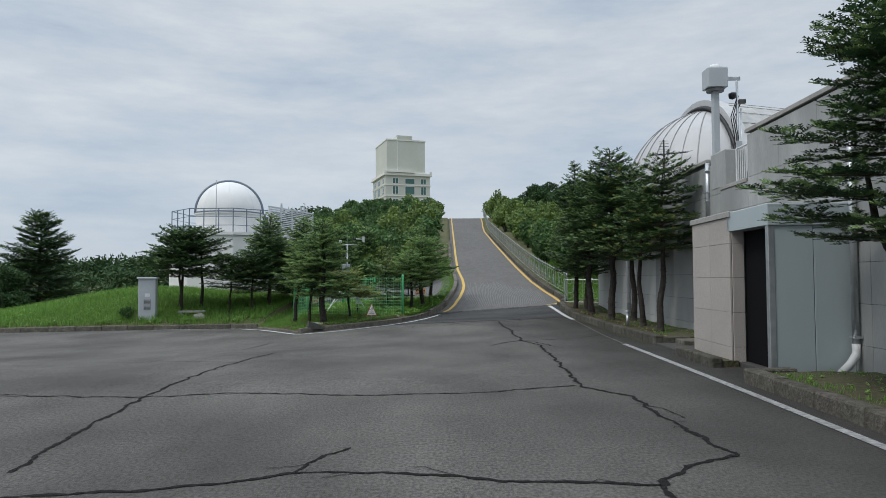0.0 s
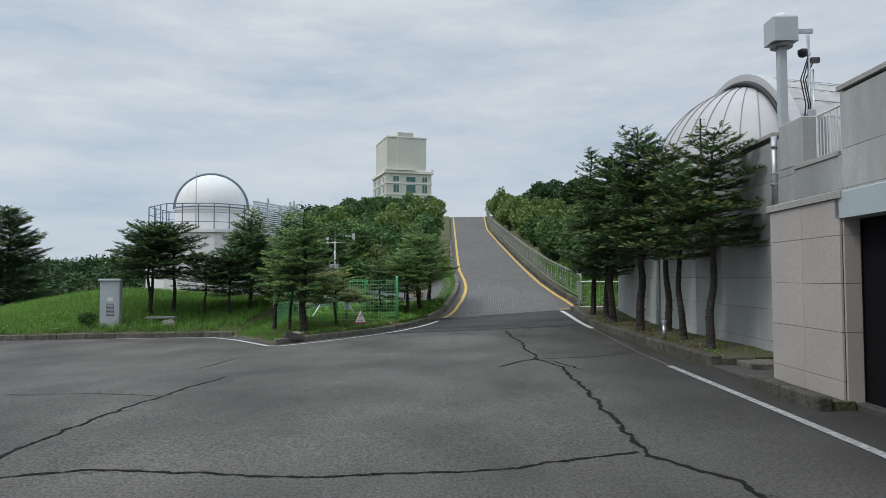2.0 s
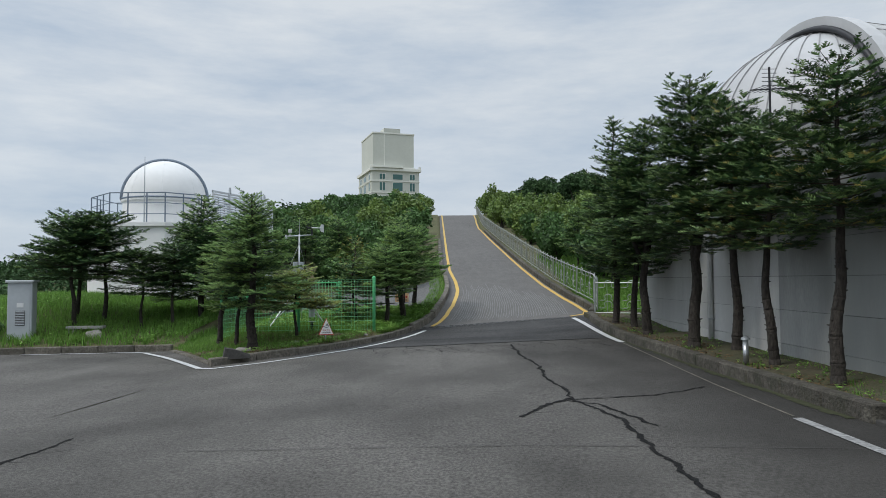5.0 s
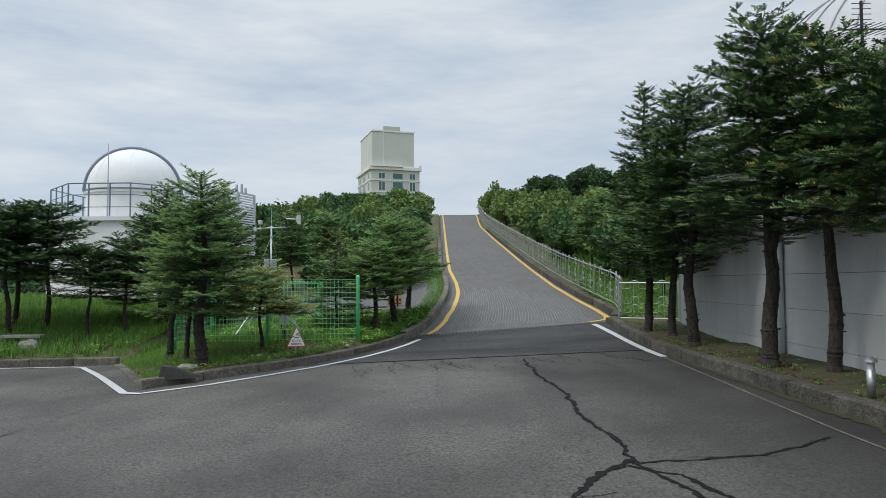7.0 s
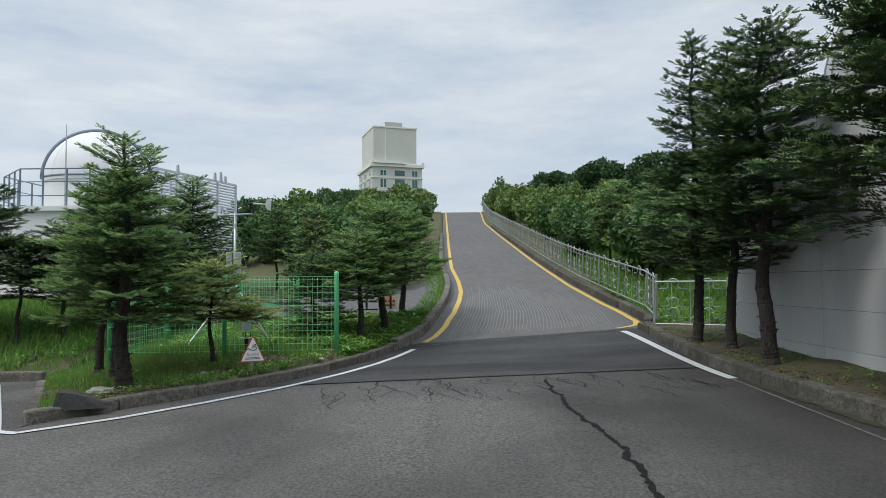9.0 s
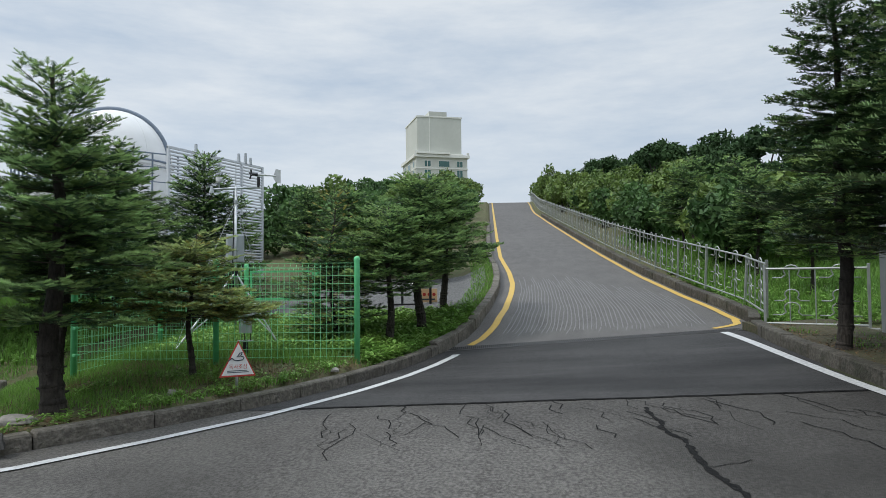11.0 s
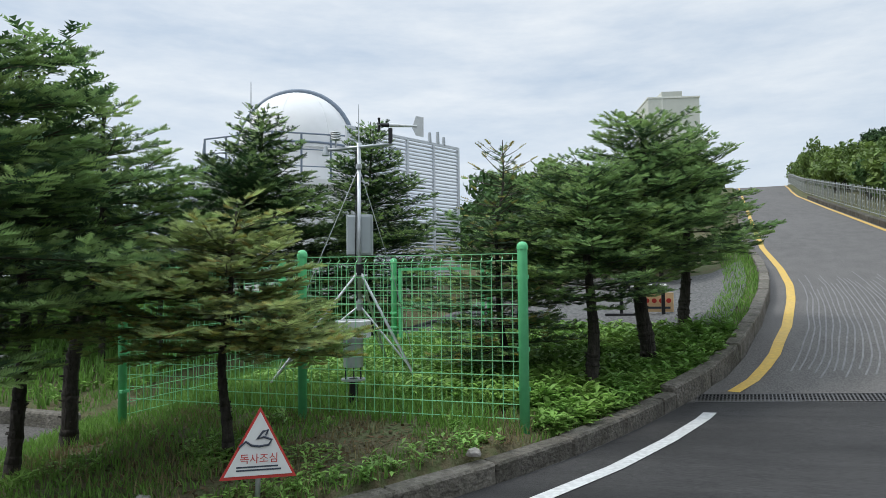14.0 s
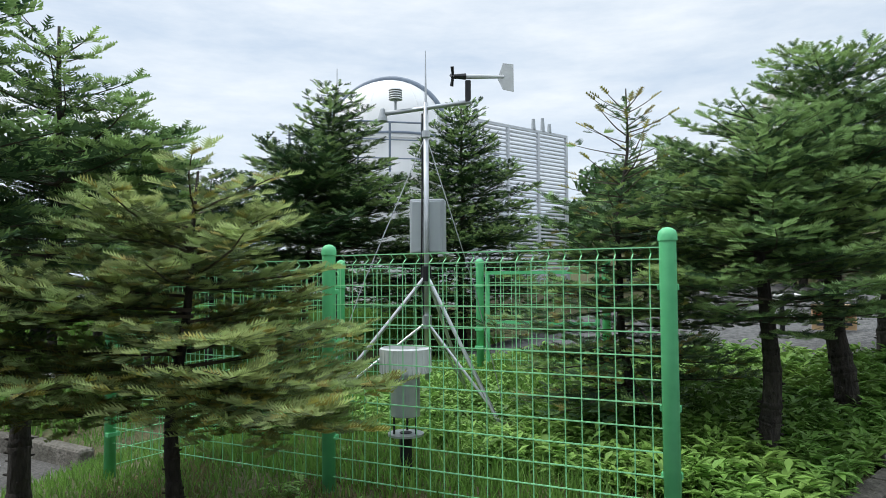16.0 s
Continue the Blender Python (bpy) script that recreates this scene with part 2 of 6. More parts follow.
M = dict(
    asphalt=mat("asphalt", (0.054, 0.049, 0.045), 0.9, fine=(36, (0.200, 0.188, 0.173), 0.8), mid=(11.0, (0.098, 0.094, 0.084), 0.6), streak=(1.6, (0.100, 0.095, 0.085), 0.65), coarse=(0.42, (0.026, 0.024, 0.021), 0.65), bump=(85, 1.0, 0.02), stretch=(1, 0.7, 1), x_dark=(0.4, 4.4, (0.022, 0.020, 0.017), 0.85)),
    asphalt_new=mat("asphalt_patch", (0.023, 0.022, 0.022), 0.85, fine=(50, (0.082, 0.080, 0.077), 0.6), streak=(2.4, (0.052, 0.050, 0.049), 0.5), mid=(5.0, (0.052, 0.050, 0.049), 0.6), coarse=(0.7, (0.011, 0.011, 0.011), 0.75), bump=(110, 0.8, 0.012), stretch=(0.35, 1.5, 1)),
    ramp=mat("ramp_concrete", (0.086, 0.081, 0.077), 0.9, fine=(50, (0.172, 0.164, 0.155), 0.55), mid=(3.0, (0.120, 0.114, 0.107), 0.6), coarse=(0.28, (0.060, 0.057, 0.054), 0.9), bump=(90, 0.6, 0.012), stretch=(1, 0.4, 1)),
    groove=mat("ramp_groove_ridge", (0.20, 0.20, 0.195), 0.9, fine=(6, (0.13, 0.13, 0.13), 0.8)),
    tar=mat("crack_tar", (0.008, 0.008, 0.008), 0.85, fine=(24, (0.030, 0.029, 0.028), 0.55), spec=0.12, bump=(60, 1.0, 0.02)),
    white=mat("white_road_paint", (0.62, 0.63, 0.62), 0.7, fine=(22, (0.32, 0.32, 0.32), 0.55), coarse=(2.0, (0.5, 0.5, 0.5), 0.5)),
    white_worn=mat("worn_white_paint", (0.42, 0.42, 0.41), 0.8, fine=(16, (0.15, 0.15, 0.15), 0.9), coarse=(2.5, (0.28, 0.28, 0.28), 0.6)),
    yellow=mat("yellow_road_paint", (0.62, 0.40, 0.07), 0.7, fine=(20, (0.40, 0.28, 0.08), 0.6), coarse=(2.0, (0.52, 0.36, 0.12), 0.5)),
    kerb_dark=mat("mossy_dark_kerb_concrete", (0.088, 0.078, 0.065), 0.95, fine=(18, (0.045, 0.041, 0.034), 0.8), mid=(5.0, (0.160, 0.145, 0.122), 0.65), coarse=(1.6, (0.045, 0.050, 0.028), 0.85), bump=(30, 0.9, 0.03), obj_var=0.22),
    kerb=mat("kerb_concrete", (0.150, 0.135, 0.112), 0.95, fine=(18, (0.080, 0.072, 0.060), 0.8), mid=(5.0, (0.250, 0.228, 0.195), 0.7), coarse=(1.6, (0.062, 0.062, 0.040), 0.85), bump=(30, 0.9, 0.03), obj_var=0.2),
    moss=mat("moss", (0.032, 0.038, 0.014), 1.0, fine=(20, (0.055, 0.055, 0.03), 0.7)),
    concrete=mat("pale_concrete", (0.36, 0.35, 0.33), 0.92, fine=(14, (0.25, 0.24, 0.22), 0.6), coarse=(1.2, (0.28, 0.28, 0.26), 0.6), bump=(40, 0.4, 0.01)),
    concrete_dark=mat("worn_dark_concrete", (0.065, 0.062, 0.057), 0.92, fine=(18, (0.04, 0.038, 0.035), 0.7), coarse=(1.5, (0.085, 0.082, 0.076), 0.7), bump=(40, 0.5, 0.01)),
    arch=mat("dark_grey_arch_steel", (0.16, 0.165, 0.17), 0.5, 0.2, fine=(5, (0.12, 0.12, 0.125), 0.6)),
    earth=mat("lawn_earth", (0.085, 0.125, 0.042), 1.0, fine=(14, (0.135, 0.105, 0.062), 0.8), mid=(1.7, (0.110, 0.088, 0.052), 0.8), coarse=(0.5, (0.080, 0.125, 0.038), 0.6), bump=(18, 1.0, 0.05)),
    dirt=mat("leaf_littered_dirt", (0.060, 0.050, 0.034), 1.0, fine=(16, (0.11, 0.085, 0.05), 0.7), mid=(3.0, (0.045, 0.055, 0.022), 0.8), coarse=(0.8, (0.06, 0.085, 0.03), 0.7), bump=(18, 0.9, 0.04)),
    gravel=mat("grey_gravel", (0.18, 0.178, 0.172), 0.95, fine=(16, (0.06, 0.06, 0.06), 0.9), coarse=(1.4, (0.15, 0.15, 0.14), 0.6), bump=(30, 1.0, 0.04)),
    panel=mat("grey_wall_panel", (0.43, 0.435, 0.425), 0.7, fine=(30, (0.25, 0.26, 0.26), 0.4), mid=(2.4, (0.27, 0.275, 0.265), 0.7), coarse=(0.55, (0.20, 0.205, 0.195), 0.9), obj_var=0.06, stretch=(1, 1, 0.3)),
    panel_clean=mat("pale_wall_panel", (0.62, 0.62, 0.61), 0.7, fine=(30, (0.46, 0.46, 0.455), 0.35), mid=(2.0, (0.50, 0.50, 0.49), 0.6), coarse=(0.5, (0.40, 0.40, 0.385), 0.7), obj_var=0.05, stretch=(1, 1, 0.3)),
    granite=mat("pinkish_granite_panel", (0.46, 0.42, 0.385), 0.6, fine=(70, (0.27, 0.235, 0.21), 0.75), coarse=(0.9, (0.38, 0.35, 0.33), 0.6), obj_var=0.07),
    joint=mat("wall_joint", (0.10, 0.10, 0.10), 0.95, fine=(10, (0.06, 0.06, 0.06), 0.5)),
    metal_panel=mat("blue_grey_metal_panel", (0.43, 0.49, 0.50), 0.4, 0.1, fine=(5, (0.38, 0.44, 0.45), 0.5), coarse=(0.8, (0.35, 0.40, 0.41), 0.6), stretch=(1, 1, 0.25)),
    steel=mat("galvanised_steel", (0.52, 0.54, 0.55), 0.38, 0.75, fine=(9, (0.38, 0.40, 0.42), 0.6)),
    fence_steel=mat("dull_stainless_steel", (0.42, 0.44, 0.42), 0.42, 0.6, fine=(7, (0.30, 0.32, 0.30), 0.6)),
    steel_dark=mat("worn_dark_steel", (0.12, 0.12, 0.12), 0.5, 0.6, fine=(9, (0.06, 0.055, 0.05), 0.7)),
    # near-black colour standing for shade inside the doorway and the drain channel
    dark=mat("interior_shade_black", (0.010, 0.010, 0.011), 0.95, spec=0.05),
    black=mat("black_plastic", (0.015, 0.015, 0.017), 0.45),
    dome_white=mat("white_dome_paint", (0.76, 0.76, 0.75), 0.85, spec=0.15, fine=(2, (0.68, 0.68, 0.67), 0.5), coarse=(0.5, (0.66, 0.66, 0.65), 0.5)),
    dome_metal=mat("weathered_dome_sheet", (0.50, 0.50, 0.50), 0.55, 0.1, fine=(3, (0.42, 0.42, 0.42), 0.6), coarse=(0.6, (0.39, 0.39, 0.395), 0.6), stretch=(1, 1, 0.4)),
    rib=mat("grey_seam_metal", (0.30, 0.30, 0.30), 0.55, 0.2, fine=(4, (0.22, 0.22, 0.22), 0.6)),
    shutter=mat("weathered_shutter_sheet", (0.40, 0.40, 0.39), 0.6, 0.1, fine=(3, (0.31, 0.31, 0.30), 0.6), coarse=(0.7, (0.48, 0.48, 0.47), 0.6)),
    rail=mat("blue_grey_painted_rail", (0.17, 0.21, 0.26), 0.5, fine=(8, (0.13, 0.16, 0.21), 0.5)),
    cream=mat("cream_render", (0.58, 0.59, 0.53), 0.8, fine=(2.5, (0.52, 0.53, 0.47), 0.6), coarse=(0.25, (0.47, 0.48, 0.43), 0.6)),
    cream_trim=mat("cream_trim", (0.74, 0.74, 0.68), 0.8, fine=(2.5, (0.66, 0.66, 0.60), 0.5)),
    green_glass=mat("green_window_glass", (0.04, 0.12, 0.11), 0.12, fine=(0.8, (0.06, 0.15, 0.14), 0.5), spec=0.6),
    green=mat("green_painted_steel", (0.13, 0.56, 0.24), 0.42, fine=(12, (0.10, 0.47, 0.20), 0.5), coarse=(2.5, (0.18, 0.60, 0.29), 0.4)),
    wire=mat("green_coated_wire", (0.30, 0.72, 0.36), 0.45, fine=(9, (0.20, 0.58, 0.27), 0.5)),
    bark=mat("fir_bark", (0.050, 0.042, 0.035), 0.95, fine=(26, (0.022, 0.019, 0.016), 0.8), coarse=(4, (0.080, 0.070, 0.060), 0.6), bump=(38, 1.0, 0.04), stretch=(1, 1, 0.4)),
    twig=mat("fir_twig", (0.09, 0.07, 0.05), 0.95, fine=(20, (0.05, 0.04, 0.03), 0.7)),
    needle=mat("fir_needles", (0.047, 0.100, 0.046), 0.6, coarse=(1.1, (0.062, 0.108, 0.040), 0.8), island=0.4, spec=0.25, transl=0.08),
    needle_tip=mat("fir_young_needles", (0.150, 0.245, 0.095), 0.6, coarse=(1.3, (0.185, 0.255, 0.085), 0.8), island=0.4, spec=0.3, transl=0.24),
    # both needle colours again, lightened: brighter light put into the colour
    needle_lit=mat("lit_fir_needles", (0.062, 0.124, 0.058), 0.6, coarse=(1.1, (0.080, 0.136, 0.052), 0.8), island=0.4, spec=0.25, transl=0.24),
    tip_lit=mat("lit_young_fir_needles", (0.225, 0.355, 0.135), 0.6, coarse=(1.3, (0.270, 0.370, 0.120), 0.8), island=0.4, spec=0.3, transl=0.42),
    needle_olive=mat("olive_fir_needles", (0.150, 0.205, 0.085), 0.6, coarse=(2.2, (0.175, 0.200, 0.078), 0.8), island=0.45, spec=0.3, transl=0.4),
    tip_olive=mat("pale_olive_young_needles", (0.40, 0.46, 0.18), 0.6, coarse=(2.4, (0.31, 0.43, 0.16), 0.8), island=0.4, spec=0.3, transl=0.45),
    needle_yellow=mat("yellowing_fir_needles", (0.42, 0.40, 0.10), 0.7, coarse=(3, (0.30, 0.22, 0.09), 0.7), island=0.35, transl=0.2),
    leaf=mat("shrub_leaves", (0.080, 0.158, 0.046), 0.55, coarse=(0.5, (0.046, 0.096, 0.032), 0.9), island=0.45, spec=0.25, transl=0.2, obj_var=0),
    leaf_light=mat("light_shrub_leaves", (0.165, 0.240, 0.056), 0.55, coarse=(0.6, (0.085, 0.150, 0.040), 0.8), island=0.4, transl=0.22),
    leaf_dark=mat("dark_tree_leaves", (0.036, 0.072, 0.030), 0.7, coarse=(0.12, (0.050, 0.095, 0.034), 0.8), island=0.4, spec=0.15, transl=0.1),
    grass=mat("grass_blades", (0.165, 0.315, 0.060), 0.6, coarse=(0.6, (0.135, 0.265, 0.050), 0.85), island=0.35, transl=0.42),
    dry_grass=mat("dry_grass", (0.22, 0.19, 0.09), 0.8, island=0.3, transl=0.2),
    litter=mat("fallen_leaf_litter", (0.16, 0.105, 0.055), 0.9, coarse=(3.0, (0.085, 0.06, 0.035), 0.8), island=0.5, spec=0.15),
    weed=mat("weed_leaves", (0.185, 0.350, 0.075), 0.55, coarse=(1.2, (0.250, 0.400, 0.090), 0.8), island=0.35, transl=0.25),
    sign_white=mat("white_sign_face", (0.75, 0.75, 0.72), 0.5, fine=(9, (0.66, 0.66, 0.62), 0.5)),
    sign_red=mat("red_sign_border", (0.55, 0.05, 0.04), 0.5, fine=(9, (0.45, 0.06, 0.05), 0.5)),
    sign_ink=mat("dark_sign_ink", (0.05, 0.06, 0.08), 0.6),
    grey_box=mat("pale_grey_cabinet", (0.42, 0.45, 0.47), 0.5, fine=(7, (0.36, 0.39, 0.41), 0.5), coarse=(1.5, (0.34, 0.36, 0.37), 0.5)),
    stone=mat("field_stone", (0.33, 0.31, 0.28), 0.95, fine=(14, (0.20, 0.19, 0.17), 0.7), bump=(14, 0.8, 0.04)),
    pvc=mat("white_pvc", (0.66, 0.67, 0.67), 0.45, fine=(6, (0.52, 0.52, 0.50), 0.5)),
    slat=mat("white_louvre_slat", (0.62, 0.64, 0.67), 0.5, fine=(4, (0.52, 0.54, 0.57), 0.5)),
    orange=mat("orange_board", (0.75, 0.50, 0.28), 0.6, fine=(6, (0.66, 0.42, 0.22), 0.5)),
    red=mat("red_mark", (0.50, 0.04, 0.03), 0.6),
)


# ---- mesh tools ----
class Mesh:
    """Collects vertices and faces of one part."""

    def __init__(self):
        self.v, self.f = [], []

    def add(self, vs, fs, m=None):
        k = len(self.v)
        self.v += [tuple(m @ Vector(p)) if m else tuple(p) for p in vs]
        self.f += [tuple(i + k for i in f) for f in fs]
        return self

    def box(self, x0, y0, z0, x1, y1, z1, m=None, c=0.0):
        """A box whose upright edges and top edges are cut back by c."""
        if c <= 0:
            vs = [(x, y, z) for z in (z0, z1) for y in (y0, y1) for x in (x0, x1)]
            return self.add(vs, [(0, 2, 3, 1), (4, 5, 7, 6), (0, 1, 5, 4), (2, 6, 7, 3), (0, 4, 6, 2), (1, 3, 7, 5)], m)
        def ring(d, z):
            return [(x0 + d, y0 + c, z), (x0 + c, y0 + d, z), (x1 - c, y0 + d, z), (x1 - d, y0 + c, z),
                    (x1 - d, y1 - c, z), (x1 - c, y1 - d, z), (x0 + c, y1 - d, z), (x0 + d, y1 - c, z)]
        vs = ring(0, z0) + ring(0, z1 - c) + ring(c * 0.7, z1)
        fs = [tuple(range(7, -1, -1)), tuple(range(16, 24))]
        for r in (0, 8):
            fs += [(r + i, r + (i + 1) % 8, r + 8 + (i + 1) % 8, r + 8 + i) for i in range(8)]
        return self.add(vs, fs, m)

    def tube(self, pts, r, n=8, r2=None, close=True):
        pts = [Vector(p) for p in pts]
        k, side = len(pts), None
        vs, fs = [], []
        for i, p in enumerate(pts):
            d = (pts[min(i + 1, k - 1)] - pts[max(i - 1, 0)]).normalized()
            if side is None:
                side = d.orthogonal().normalized()
            side = (side - d * side.dot(d)).normalized()
            up = d.cross(side)
            rr = r if r2 is None else r + (r2 - r) * i / (k - 1)
            vs += [p + (side * math.cos(a) + up * math.sin(a)) * rr for a in (2 * math.pi * j / n for j in range(n))]
        for i in range(k - 1):
            fs += [(i * n + j, i * n + (j + 1) % n, (i + 1) * n + (j + 1) % n, (i + 1) * n + j) for j in range(n)]
        if close:
            fs += [tuple(range(n - 1, -1, -1)), tuple(range((k - 1) * n, k * n))]
        return self.add(vs, fs)

    def lathe(self, profile, centre=(0, 0, 0), n=32):
        vs, fs = [], []
        for r, z in profile:
            vs += [(centre[0] + r * math.cos(2 * math.pi * j / n), centre[1] + r * math.sin(2 * math.pi * j / n), centre[2] + z) for j in range(n)]
        for i in range(len(profile) - 1):
            fs += [(i * n + j, i * n + (j + 1) % n, (i + 1) * n + (j + 1) % n, (i + 1) * n + j) for j in range(n)]
        return self.add(vs, fs)

    def ribbon(self, pts, half, height, lift=0.005):
        """A strip along pts on the ground; half: half-width or a function of the index."""
        k = len(pts)
        vs = []
        for i, (x, y) in enumerate(pts):
            a, b = pts[max(i - 1, 0)], pts[min(i + 1, k - 1)]
            d = math.hypot(b[0] - a[0], b[1] - a[1]) or 1
            nx, ny = -(b[1] - a[1]) / d, (b[0] - a[0]) / d
            w = half(i) if callable(half) else half
            for s in (w, -w):
                px, py = x + nx * s, y + ny * s
                vs.append((px, py, height(px, py) + lift))
        return self.add(vs, [(2 * i, 2 * i + 1, 2 * i + 3, 2 * i + 2) for i in range(k - 1)])

    def data(self, name, material, smooth=False):
        me = bpy.data.meshes.new(name)
        me.from_pydata(self.v, [], self.f)
        me.materials.append(material)
        if smooth:
            me.polygons.foreach_set("use_smooth", [True] * len(me.polygons))
        me.update()
        return me


def part(name, me, material, parent=None, label="", smooth=False):
    data = me.data(name, material, smooth) if isinstance(me, Mesh) else me
    ob = new(name, data)
    if parent:
        ob.parent = parent
    if label:
        ob["label"] = label
    return ob


def thing(name, x, y, z, label, category, group="", rz=0.0):
    ob = new(name)
    ob.matrix_world = pose(x, y, z, 0, 0, rz)
    ob.empty_display_size = 0.2
    return tagged(ob, label, category, group)


def structure(name, me, material, label="", category="", smooth=False):
    return tagged(part(name, me, material, None, "", smooth), label, category, kind="structure")


def tri_mesh(name, verts, faces, material):
    me = bpy.data.meshes.new(name)
    nf = len(faces)
    me.vertices.add(len(verts))
    me.vertices.foreach_set("co", np.asarray(verts, dtype=np.float32).ravel())
    me.loops.add(nf * 3)
    me.loops.foreach_set("vertex_index", np.asarray(faces, dtype=np.int32).ravel())
    me.polygons.add(nf)
    me.polygons.foreach_set("loop_start", np.arange(0, nf * 3, 3, dtype=np.int32))
    me.materials.append(material)
    me.update(calc_edges=True)
    me.validate()
    return me


# ---- lie of the land ----
def ease(a, b, v):
    v = min(1.0, max(0.0, (v - a) / (b - a)))
    return v * v * (3 - 2 * v)


def along(table, v):
    """Straight-line interpolation in a table of (key, value)."""
    if v <= table[0][0]:
        return table[0][1]
    for (a, p), (b, q) in zip(table, table[1:]):
        if v <= b:
            return p + (q - p) * (v - a) / (b - a)
    return table[-1][1]


def ramp_z(y):
    y = max(y, 24.0)
    if y > 102:
        s = y - 102
        return 0.1 + 0.143 * (102 - 27.6) + 0.143 * min(s, 8) - 0.009 * min(s, 8) ** 2
    return 0.1 + 0.143 * (y - 27.6)


def road_z(x, y):
    xx = max(x, -9 + 0.25 * (x + 9))
    lot = 0.038 * (xx - 5) * ease(4, 17, y) + 0.2 * ease(21, 29, y) * ease(-5.5, -1.5, x)
    w = ease(26.9, 30.0, y)
    tilt = 0.035 * (max(-3.0, min(x, 6.0)) - 1.5) * ease(21, 27.5, y) * (1 - ease(30, 44, y))
    return lot * (1 - w) + ramp_z(y) * w + tilt


EDGE_L = [(19.45, -5.62), (20.65, -4.58), (21.45, -3.88), (22.5, -3.2), (23.4, -2.78), (24.4, -2.3), (25.3, -1.95), (26.4, -1.62),
          (27.6, -1.32), (28.3, -1.02), (29.2, -0.77), (30.75, -0.55), (33, -0.38), (34.6, -0.33), (37, -0.42), (41.3, -0.75), (50, -1.0), (105, -2.35), (125, -3.2)]
EDGE_R = [(10, 4.3), (11.3, 4.3), (16, 4.2), (22, 4.15), (26, 4.2), (27.5, 4.45), (28.6, 4.82), (30.4, 4.58), (31.5, 4.42), (35.2, 4.08), (41, 3.8), (46.7, 3.55), (54, 3.27), (60, 3.03), (75, 2.56), (84, 2.62), (92, 2.8), (105, 2.9), (125, 2.2)]
FAR_KERB = [(-60, 14.0), (-30, 20.8), (-18.0, 23.2), (-14.2, 24.4), (-10.0, 25.0), (-8.85, 25.0), (-5.62, 19.45)]


def left_edge(y):
    return along(EDGE_L, y)


def right_edge(y):
    return along(EDGE_R, y)


def lawn_z(x, y):
    """Grass on the side of the lot and, further on, the hillside."""
    k = along(FAR_KERB, x) if x < -5.62 else 19.45
    if x < -8.85:
        d = y - k
        low = road_z(x, k) + 0.13 + 0.20 * min(d, 2) + 0.085 * max(0.0, min(d - 2, 9))
        low += 0.6 * math.exp(-((x + 15.5) / 4.2) ** 2 - ((y - 30.5) / 3.6) ** 2) - 0.7 * ease(18, 26, -x) * ease(22, 27, y)
    else:
        low = along([(19.4, -0.25), (21.7, -0.14), (24.8, -0.06), (28.5, 0.27), (33, 0.62), (36, 0.95), (44, 1.6)], y)
        if x < -5.62:
            low = min(low, road_z(x, k) + 0.05 + 0.065 * max(0.0, y - k))
    if x > -2.5:
        lip = road_z(left_edge(y), y) + 0.14
        w = ease(left_edge(y) - 1.6, left_edge(y) - 0.1, x)
        low = low * (1 - w) + lip * w
    return low


def hill_z(x, y):
    """The wooded hill on both sides of the ramp."""
    top = ramp_z(y)
    if x > 3:
        e = right_edge(y)
        d = x - e
        up = top + 0.12 + 0.10 * ease(0.6, 3, d) + 1.0 * ease(3, 16, d) * ease(34, 60, y)
        return up - 0.35 * max(0.0, d - 25)
    d = left_edge(y) - x
    fall = 0.85 * ease(12, 58, d)
    bump = 0.5 * ease(2, 10, d) * ease(60, 100, y)
    return (top + 0.12 + bump) * (1 - fall) - 14 * ease(70, 170, d)


def ground_z(x, y):
    if y < 27.5 and x > 4.1:
        z = 0.02 if x < 30 else 0.02 - 0.1 * (x - 30)
        return z + 0.12 * ease(22, 27, y)
    lo = lawn_z(x, y)
    if x > 3:
        return max(hill_z(x, max(y, 27.5)), 0.2)
    w = ease(34, 52, y) * (0.35 + 0.65 * ease(-30, -8, x)) if y < 60 else ease(34, 52, y)
    z = lo * (1 - w) + hill_z(x, y) * w
    if x < -17 and y > 28:
        z -= (z + 4.0) * ease(17, 28, -x) * ease(28, 44, y) * (1 - ease(62, 105, y))
    return z


def on_road(x, y, margin=0.0):
    if y > 19.45:
        if left_edge(y) - margin < x < (right_edge(y) if y > 11.3 else 4.3) + margin and y < 124:
            return True
    if y <= 19.45 and -5.62 <= x < (right_edge(y) if y > 11.3 else 4.1) + margin:
        return True
    return x < -5.62 and y < along(FAR_KERB, x) + margin


